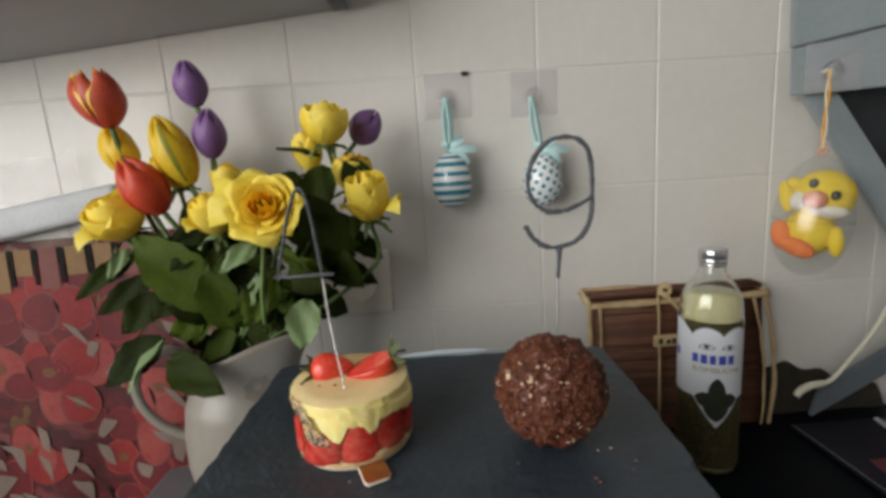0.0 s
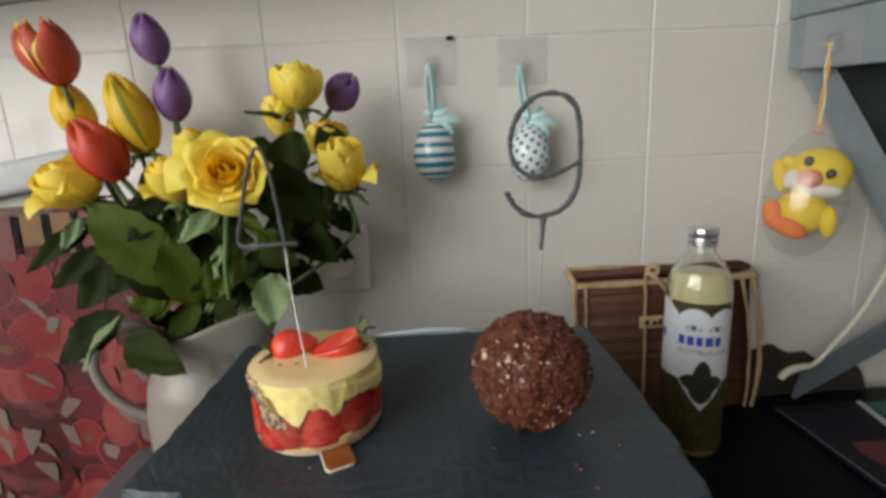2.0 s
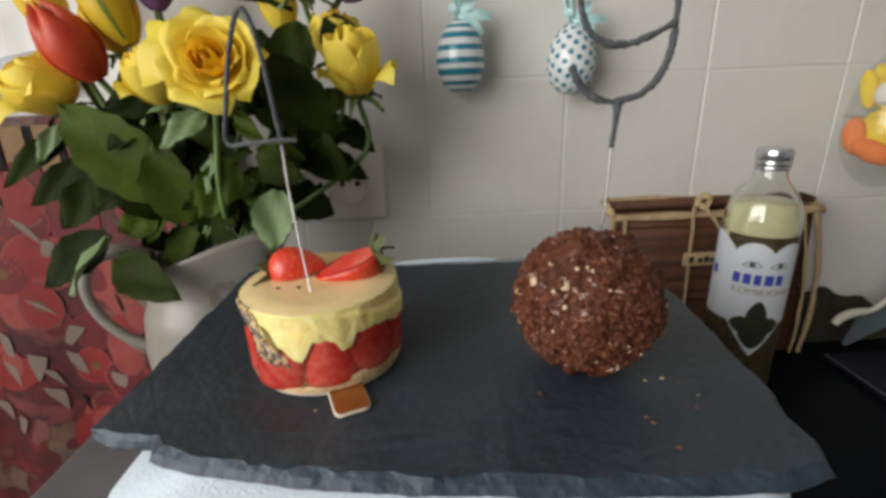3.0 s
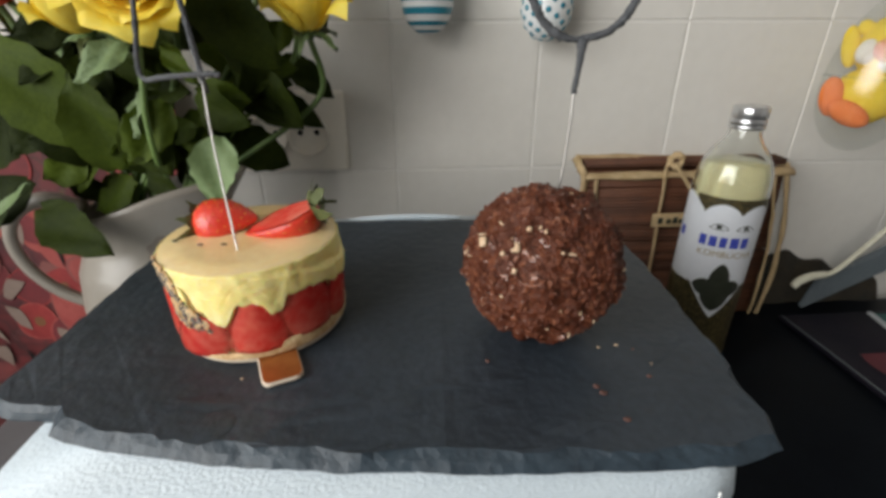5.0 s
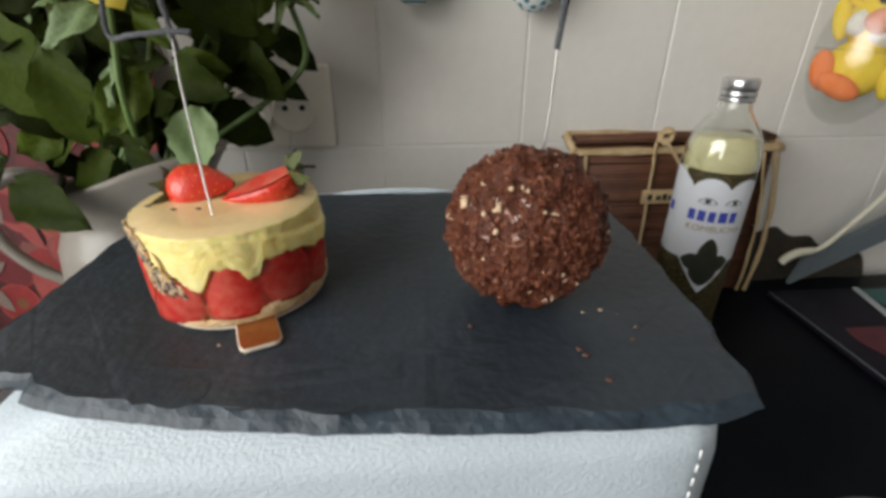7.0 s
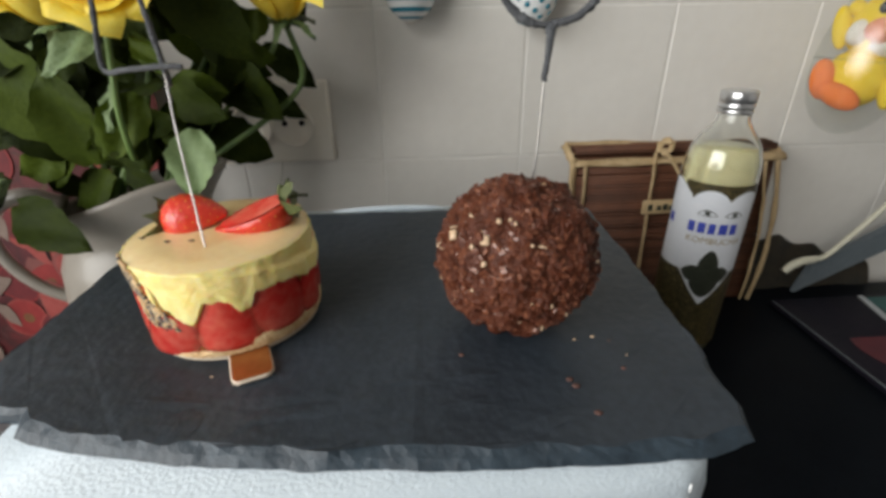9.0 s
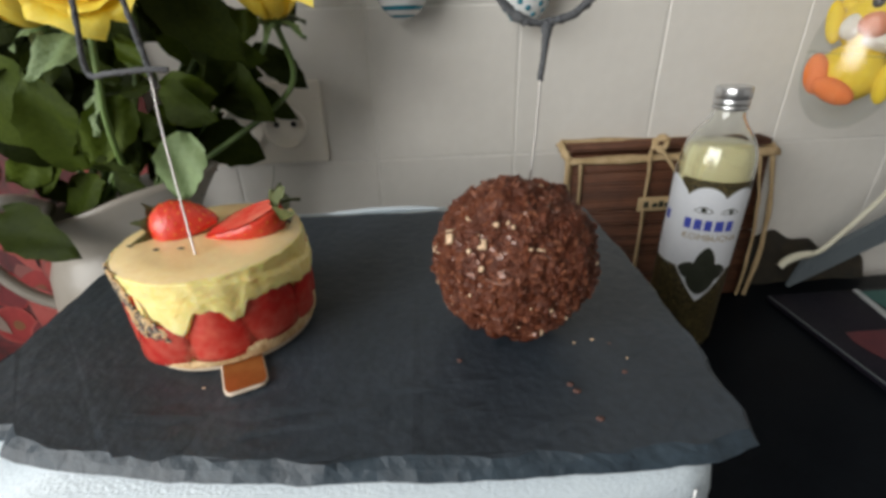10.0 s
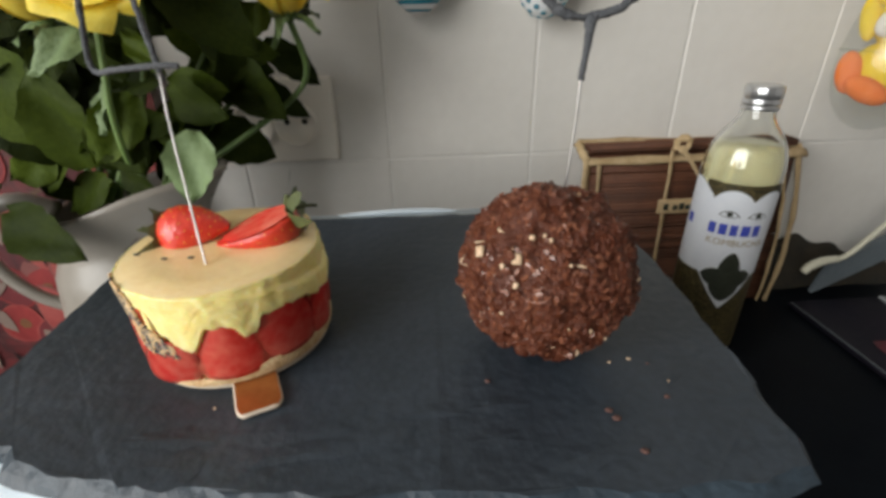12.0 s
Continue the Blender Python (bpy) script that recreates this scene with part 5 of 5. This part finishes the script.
part("red_picture", sheet(lambda u, v: (0.455 + 0.045 * u + 0.006 * math.sin(6 * v), 0.33 + 0.09 * v, COUNTER + 0.0130), 8, 8), PRINT_RED, bk)


# ---- jug ----
JX, JY = -0.2250, 0.4300
jug = thing("jug", (JX, JY, COUNTER), "cream stoneware jug holding the flowers", "jug")
prof = [(0.040, 0.0), (0.046, 0.002), (0.047, 0.006), (0.052, 0.02), (0.0605, 0.055), (0.0640, 0.085), (0.0635, 0.115), (0.0590, 0.145), (0.0505, 0.165), (0.0505, 0.178), (0.0530, 0.190)]


def jug_ring(shrink):
    def place(u, v):
        k = v * (len(prof) - 1)
        i = min(int(k), len(prof) - 2)
        r, z = [a + (b - a) * (k - i) for a, b in zip(prof[i], prof[i + 1])]
        a = 2 * math.pi * u
        lip = max(0, (v - 0.62) / 0.38) ** 2
        toward = max(0.0, math.cos(a - radians(-8))) ** 6
        z += lip * 0.030 * ((1 + math.cos(a)) / 2) ** 1.5
        r = r - shrink + lip * toward * 0.034
        return (JX + r * math.cos(a), JY + r * math.sin(a) * (1 - 0.25 * lip * toward), COUNTER + z + (0.004 * shrink / 0.0035 if v < 0.05 else 0))
    return place


bm = sheet(jug_ring(0.0), 64, 40, close=True)
inside = sheet(jug_ring(0.0035), 64, 40, close=True)
bmesh.ops.reverse_faces(inside, faces=inside.faces[:])
join(bm, inside)
bm.verts.ensure_lookup_table()
n = len(bm.verts) // 2
for i in range(64):
    a, b = n - 64 + i, n - 64 + (i + 1) % 64
    bm.faces.new((bm.verts[a], bm.verts[b], bm.verts[n + b], bm.verts[n + a]))
bm.faces.new([bm.verts[i] for i in range(64)][::-1])
part("body", bm, PORCELAIN, jug)
part("handle", tube(smooth_path([(-0.272, 0.424, 1.090), (-0.298, 0.420, 1.100), (-0.322, 0.418, 1.089), (-0.332, 0.417, 1.067), (-0.327, 0.417, 1.041), (-0.311, 0.419, 1.018), (-0.290, 0.423, 1.003), (-0.278, 0.426, 0.997)], 8), lambda t: 0.0058 + 0.0018 * abs(2 * t - 1) ** 2, 12, flat=0.8), PORCELAIN, jug)

for k in range(7):
    th = 2 * math.pi * k / 7

    def painted(u, v):
        grow, side = 0.010 + 0.030 * v, 0.10 * (u - 0.5) * math.sin(math.pi * (0.1 + 0.85 * v))
        du = grow * math.cos(th) - side * 0.35 * math.sin(th)
        dv = 1.5 * grow * math.sin(th) + side * 0.5 * math.cos(th)
        return jug_ring(-0.0006)(0.845 + du, 0.80 + dv)

    part("painted_petal", sheet(painted, 3, 5), JUG_PAINT, jug, "faint brown painted flower petal")

# ---- flowers ----
MOUTH = Vector((JX + 0.005, JY, 1.075))
rng = random.Random(7)


def petal(m, turn, r0, r1, height, spread, flare, tip, nu=8, nv=8, ruffle=0.0, close=0.0):
    """One petal standing on the ring of radius r0, cupping out to r1, in the frame m (z along the flower)."""
    ph = rng.uniform(0, 6.283)

    def place(u, v):
        s = 2 * u - 1
        w = spread * (math.sin(math.pi * (0.16 + 0.54 * v)) ** 0.75) * (1 - 0.5 * tip * v ** 3)
        r = (r0 + (r1 - r0) * math.sin(math.pi / 2 * min(1, 1.25 * v)) ** 0.7) * (1 - close * v ** 2.5)
        z = height * (v - 0.30 * s ** 4 * v * v - 0.04 * math.cos(3 * s) * v ** 4)
        k = max(0.0, v - 0.55) / 0.45
        r += flare * k ** 1.6 * (0.7 + 0.3 * s * s)
        z -= abs(flare) * 0.55 * k ** 2 * (0.6 + 0.7 * s * s)
        r += ruffle * math.sin(5 * s + ph) * v * v
        z += ruffle * math.cos(7 * s + ph) * v * v
        a = turn + s * w
        return m @ Vector((r * math.cos(a), r * math.sin(a), z))
    return sheet(place, nu, nv)


def leaf_bm(p, q, width, nrm, droop=0.1, fold=0.25, nu=6, nv=10, teeth=0.06):
    p, q = Vector(p), Vector(q)
    way = q - p
    length = way.length
    z = way.normalized()
    n = Vector(nrm)
    n = (n - z * n.dot(z)).normalized()
    x = z.cross(n)

    def place(u, v):
        s = 2 * u - 1
        w = width / 2 * math.sin(math.pi * min(1, 0.03 + 0.97 * v) ** 0.8) ** 0.75
        w *= 1 + teeth * math.sin(34 * v) * abs(s)
        bend = -droop * length * (v - 0.5) ** 2 + droop * length * 0.25
        return p + z * (length * v) + x * (s * w) + n * (bend - fold * abs(s) * w * -1 + 0.002 * math.sin(9 * v + 4 * s))
    return sheet(place, nu, nv)


def stem(owner, top, way, r=0.0022, bow=(0, 0, 0)):
    top = Vector(top)
    a = top - Vector(way).normalized() * 0.05
    mid = a.lerp(MOUTH, 0.5) + Vector(bow)
    low = MOUTH + Vector((rng.uniform(-0.02, 0.02), rng.uniform(-0.015, 0.015), -0.09))
    part("stem", tube(smooth_path([low, MOUTH + Vector((rng.uniform(-0.02, 0.02), rng.uniform(-0.01, 0.01), 0)), mid, a, top], 7), r, 7), STEM, owner)


def rose(at, way, r, height, rings, label, open_=1.0, inner=True, wings=()):
    """A rose whose calyx is at `at`, opening along `way`."""
    o = thing("yellow_rose", at, label, "rose", "flowers in the jug")
    m = aim(at, way, rng.uniform(0, 6))
    stem(o, at, way)
    part("calyx", moved(lathe([(0.002, -0.006), (0.0055, -0.002), (0.006, 0.002), (0.0045, 0.006)], (0, 0, 0), 14), m), STEM, o)
    for k in range(5):
        a = 2 * math.pi * k / 5
        d = m.to_3x3() @ Vector((math.cos(a), math.sin(a), -0.35))
        base = Vector(at)
        part("sepal", leaf_bm(base, base + d * 0.024, 0.006, m.to_3x3() @ Vector((0, 0, 1)), 0.3, 0.3, 3, 6, 0), SEPAL if k % 2 else LEAF_PALE, o)
    total = 0
    for ring in range(rings):
        f = ring / max(1, rings - 1)
        count = 3 if ring < 2 else (4 if ring < 4 else 5)
        for k in range(count):
            turn = total * 2.4 + rng.uniform(-0.15, 0.15)
            total += 1
            if open_ >= 1:
                rr, hh = r * (0.16 + 0.66 * f ** 1.1), height * (1.0 - 0.30 * f) * rng.uniform(0.94, 1.05)
                flare, spread, close = r * (0.02 + 0.34 * f ** 2) * rng.uniform(0.6, 1.2), (1.5 - 0.55 * f) * rng.uniform(0.9, 1.1), 0.50 * (1 - f) ** 1.3
            else:
                rr, hh = r * (0.34 + 0.66 * f ** 0.8), height * (1.0 - 0.10 * f) * rng.uniform(0.95, 1.04)
                flare, spread, close = r * open_ * 0.42 * f ** 2 * rng.uniform(0.5, 1.3), 1.75 - 0.2 * f, 0.60 - 0.28 * f
            part("petal", petal(m, turn, r * 0.14, rr, hh, spread, flare, 0.7 if open_ >= 1 else 0.25, 12, 9, 0.0006 * (0.4 + f), close), ROSE_IN if inner and f < 0.6 else ROSE_Y, o)
    if open_ < 1:
        part("heart", moved(ball((0, 0, height * 0.52), r * 0.14, (1, 1, 1.5 * height / max(r, 0.001)), 14), m), ROSE_IN, o)
    for way_out, reach in wings:
        d = m.to_3x3().inverted() @ Vector(way_out)
        turn = math.atan2(d.y, d.x)
        part("petal", petal(m, turn, r * 0.2, r * 0.9, height * 0.62, 0.62, reach, 0.35, 8, 8, 0.002), ROSE_Y, o)
    return o


def tulip(at, way, r, height, material, label, edge=False, streak=False, open_=0.0, front=None):
    o = thing("tulip", at, label, "tulip", "flowers in the jug")
    m = aim(at, way, rng.uniform(0, 6))
    if front:
        d = m.to_3x3().inverted() @ Vector(front)
        m = m @ Matrix.Rotation(math.atan2(d.y, d.x) - math.pi / 3, 4, "Z")
    stem(o, at, way, 0.0028)
    for k in range(6):
        out = k % 2
        turn = k * math.pi / 3

        def place(u, v, grow=0.0, u0=0.0, u1=1.0):
            s = 2 * (u0 + (u1 - u0) * u) - 1
            w = 0.98 * math.sin(math.pi * (0.20 + 0.62 * v)) ** 0.6 * (1 - 0.42 * v ** 4)
            rr = (r * (0.93 if not out else 1.0) + grow) * (math.sin(math.pi * (0.05 + (0.94 - 0.22 * open_) * v)) ** 0.62)
            rr *= 1 - 0.10 * abs(s) * v
            a = turn + s * w
            return m @ Vector((rr * math.cos(a), rr * math.sin(a), height * (v - 0.20 * abs(s) ** 2.2 * v ** 3) + 0.0015 * math.cos(4 * s) * v))

        p = part("petal", sheet(place, 8, 10), material, o)
        if edge:
            for side in (0, 1):
                part("yellow_rim", sheet(lambda u, v: place(u, 0.22 + 0.78 * v, 0.0004, side, abs(side - 0.015 - 0.14 * v)), 2, 10), PETAL_EDGE, p)
            part("yellow_rim", sheet(lambda u, v: place(u, 0.93 + 0.07 * v, 0.0003), 6, 3), PETAL_EDGE, p)
        if streak and out:
            part("green_streak", sheet(lambda u, v: place(u, 0.05 + 0.80 * v, 0.0004, 0.44, 0.56), 2, 8), STREAK, p)
    return o


c_rose = rose((-0.1555, 0.362, 1.2410), (0.10, -0.92, 0.34), 0.0300, 0.025, 6, "wide open yellow rose with a deep golden heart", 1.15, True, (((-1, 0, 0.2), 0.024),))
l2 = rose((-0.2170, 0.408, 1.2180), (-0.10, -0.35, 0.9), 0.0205, 0.044, 4, "half open pale yellow rose beside the open one", 0.7, False, (((-1, -0.3, 0), 0.010),))
r_rose = rose((-0.0775, 0.425, 1.2190), (0.02, -0.35, 0.94), 0.0235, 0.052, 3, "pointed yellow rosebud just opening", 0.35, False, (((1, -0.2, 0.2), 0.014), ((-0.6, -0.8, -0.2), 0.008)))
t_rose = rose((-0.1195, 0.462, 1.2970), (0.04, -0.25, 0.95), 0.0275, 0.045, 3, "yellow rose cupped upright on a tall stem", 0.4, False)
b_rose = rose((-0.1020, 0.482, 1.2460), (0.1, -0.2, 0.95), 0.0250, 0.044, 3, "yellow rose partly hidden behind the others", 0.5, True)
b2_rose = rose((-0.1420, 0.478, 1.270), (-0.1, -0.1, 0.95), 0.0180, 0.046, 4, "small yellow rose behind the upright one", 0.4, True)
l_rose = rose((-0.3400, 0.468, 1.2165), (-0.22, -0.42, 0.88), 0.0325, 0.050, 4, "large soft yellow rose leaning out of the bunch", 0.6, False, (((-1, -0.2, 0), 0.018), ((0.3, -0.9, -0.3), 0.010)))
m_rose = rose((-0.2950, 0.492, 1.262), (-0.05, -0.2, 0.95), 0.0240, 0.046, 3, "yellow rose half hidden among the tulips", 0.5, True)
n_rose = rose((-0.2330, 0.478, 1.245), (0.05, -0.2, 0.95), 0.0190, 0.042, 4, "small yellow rose deep in the bunch", 0.4, True)

tulip((-0.3420, 0.470, 1.330), (-0.16, -0.12, 1), 0.0245, 0.055, TULIP_RY, "red tulip with yellow petal rims", True, open_=0.42, front=(1.0, -0.55, 0))
tulip((-0.2530, 0.474, 1.3455), (-0.14, -0.05, 1), 0.0170, 0.045, TULIP_P, "tall closed purple tulip", front=(0.45, -0.9, 0))
tulip((-0.2450, 0.474, 1.2920), (0.06, -0.08, 1), 0.0175, 0.050, TULIP_P, "closed purple tulip below a taller one", front=(0.4, -0.9, 0))
tulip((-0.0965, 0.500, 1.3000), (0.62, -0.1, 0.72), 0.0185, 0.041, TULIP_P, "small purple tulip leaning out sideways")
tulip((-0.2930, 0.452, 1.2395), (-0.36, -0.28, 0.9), 0.0225, 0.062, TULIP_R, "scarlet tulip leaning forwards", open_=0.05, front=(0.5, -0.9, 0))
tulip((-0.2665, 0.462, 1.2655), (-0.30, -0.05, 0.95), 0.0210, 0.074, TULIP_YG, "long yellow tulip with green streaks", False, True, front=(0.30, -0.95, 0))
tulip((-0.3440, 0.490, 1.2800), (-0.22, -0.05, 1), 0.0190, 0.056, TULIP_YG, "yellow tulip behind the red one")

part("stem", tube(smooth_path([(-0.1600, 0.362, 1.2300), (-0.1631, 0.356, 1.1925), (-0.1667, 0.356, 1.1702), (-0.1702, 0.362, 1.1440), (-0.179, 0.385, 1.1270)], 6), 0.0019, 7), STEM, c_rose)
# leaves placed one by one: owner, base, tip, width, facing, material
cam_way = (0.25, -1, 0.25)
for owner, p, q, w, nrm, material, droop in (
    (r_rose, (-0.172, 0.480, 1.138), (-0.122, 0.490, 1.106), 0.040, cam_way, LEAF, 0.10),
    (c_rose, (-0.136, 0.380, 1.155), (-0.1445, 0.368, 1.111), 0.031, (0.1, -1, 0.35), LEAF_PALE, 0.12),
    (c_rose, (-0.270, 0.380, 1.106), (-0.210, 0.351, 1.082), 0.033, (0.1, -0.9, 0.5), LEAF, 0.15),
    (l_rose, (-0.285, 0.402, 1.120), (-0.337, 0.386, 1.082), 0.036, (0.0, -0.9, 0.5), LEAF, 0.2),
    (l_rose, (-0.278, 0.390, 1.122), (-0.306, 0.372, 1.080), 0.014, (-0.7, -0.6, 0.4), LEAF_PALE, 0.3),
    (r_rose, (-0.118, 0.500, 1.200), (-0.0785, 0.510, 1.1635), 0.026, cam_way, LEAF, 0.2),
    (r_rose, (-0.132, 0.455, 1.180), (-0.0797, 0.458, 1.1458), 0.023, cam_way, LEAF, 0.25),
    (r_rose, (-0.128, 0.432, 1.172), (-0.104, 0.426, 1.156), 0.014, cam_way, LEAF, 0.1),
    (r_rose, (-0.088, 0.416, 1.224), (-0.107, 0.410, 1.202), 0.020, (0, -1, 0.3), LEAF_BROAD, 0.2),
    (t_rose, (-0.128, 0.458, 1.286), (-0.171, 0.455, 1.296), 0.006, (0, -0.6, 0.8), LEAF, 0.2),
    (t_rose, (-0.150, 0.455, 1.255), (-0.176, 0.452, 1.268), 0.024, cam_way, LEAF, 0.1),
    (t_rose, (-0.120, 0.448, 1.275), (-0.150, 0.440, 1.215), 0.036, cam_way, LEAF, 0.1),
    (b_rose, (-0.100, 0.455, 1.280), (-0.070, 0.450, 1.215), 0.036, cam_way, LEAF, 0.1),
    (c_rose, (-0.138, 0.385, 1.245), (-0.092, 0.395, 1.195), 0.038, cam_way, LEAF, 0.15),
    (c_rose, (-0.166, 0.358, 1.212), (-0.196, 0.348, 1.192), 0.018, (0, -0.9, 0.5), LEAF_PALE, 0.3),
    (c_rose, (-0.148, 0.358, 1.212), (-0.128, 0.348, 1.190), 0.012, (0, -0.9, 0.3), LEAF_BROAD, 0.3),
    (l2, (-0.225, 0.400, 1.150), (-0.300, 0.408, 1.222), 0.052, (0.15, -1, 0.2), LEAF_BROAD, 0.15),
    (l2, (-0.215, 0.392, 1.130), (-0.222, 0.385, 1.195), 0.040, (0.1, -1, 0.1), LEAF_BROAD, 0.1),
    (l_rose, (-0.300, 0.432, 1.178), (-0.365, 0.430, 1.140), 0.024, cam_way, LEAF, 0.25),
    (l_rose, (-0.295, 0.425, 1.160), (-0.335, 0.418, 1.122), 0.030, cam_way, LEAF, 0.2),
    (l_rose, (-0.330, 0.445, 1.205), (-0.350, 0.432, 1.175), 0.014, cam_way, LEAF_PALE, 0.3),
    (l_rose, (-0.322, 0.445, 1.200), (-0.392, 0.440, 1.155), 0.020, cam_way, LEAF, 0.3),
    (c_rose, (-0.190, 0.378, 1.170), (-0.165, 0.365, 1.132), 0.030, cam_way, LEAF, 0.1),
    (c_rose, (-0.160, 0.372, 1.178), (-0.190, 0.362, 1.140), 0.028, (0.4, -0.9, 0.3), LEAF_BROAD, 0.1),
    (c_rose, (-0.172, 0.368, 1.185), (-0.178, 0.360, 1.158), 0.012, (-0.5, -0.9, 0.3), LEAF_PALE, 0.1),
):
    part("leaf", leaf_bm(p, q, w, nrm, droop), material, owner)
owners = [c_rose, l2, r_rose, t_rose, b_rose, l_rose, m_rose, n_rose]
for i in range(105):
    while True:
        e = Vector([rng.uniform(-1, 1) for _ in range(3)])
        if 0.15 < e.length < 1:
            break
    at = Vector((-0.205 + 0.105 * e.x, 0.435 + 0.045 * e.y, 1.168 + 0.082 * e.z))
    if at.x < -0.27 and at.z > 1.22:
        continue
    if at.x < -0.285 or (at.x > -0.155 and at.z < 1.165):
        continue
    d = Vector((e.x * 0.8 + rng.uniform(-0.6, 0.6), rng.uniform(-0.5, 0.2), rng.uniform(-0.9, 0.5))).normalized()
    length = rng.uniform(0.034, 0.056)
    nrm = Vector((rng.uniform(-0.6, 0.6), -1, rng.uniform(-0.1, 0.8)))
    own = min(owners, key=lambda o: (o.location - at).length + rng.uniform(0, 0.05))
    part("leaf", leaf_bm(at - d * length / 2, at + d * length / 2, length * rng.uniform(0.55, 0.75), nrm, rng.uniform(0, 0.3), 0.25, 5, 8), LEAF if rng.random() < 0.86 else LEAF_BROAD, own)

# ---- wall tiles, one by one ----
PITCH, PITCH_Z, TX, TZ = 0.15, 0.1478, -0.0253, 1.0812


def tile_mesh():
    bm = bmesh.new()
    w, h, y0, y1, c = PITCH / 2 - 0.0010, PITCH_Z / 2 - 0.0010, 0.0016, -0.0012, 0.0009
    back = [bm.verts.new((x * w, y0, z * h)) for x, z in ((-1, -1), (1, -1), (1, 1), (-1, 1))]
    edge = [bm.verts.new((x * w, y1 + c * 0.8, z * h)) for x, z in ((-1, -1), (1, -1), (1, 1), (-1, 1))]
    face = [bm.verts.new((x * (w - c), y1, z * (h - c))) for x, z in ((-1, -1), (1, -1), (1, 1), (-1, 1))]
    bm.faces.new(face)
    for a, b in ((back, edge), (edge, face)):
        for i in range(4):
            bm.faces.new((a[i], a[(i + 1) % 4], b[(i + 1) % 4], b[i]))
    me = bpy.data.meshes.new("tile")
    bm.to_mesh(me)
    bm.free()
    me.materials.append(TILE)
    return me


TILE_ME = tile_mesh()
rng = random.Random(2)
for i in range(-9, 6):
    for k in range(-2, 5):
        ob = new("tile", TILE_ME)
        ob.location = (TX + (i + 0.5) * PITCH, WALL_Y, TZ + (k + 0.5) * PITCH_Z)
        ob.rotation_euler = (radians(rng.uniform(-0.12, 0.12)), 0, radians(rng.uniform(-0.12, 0.12)))
        ob.parent = wall_north
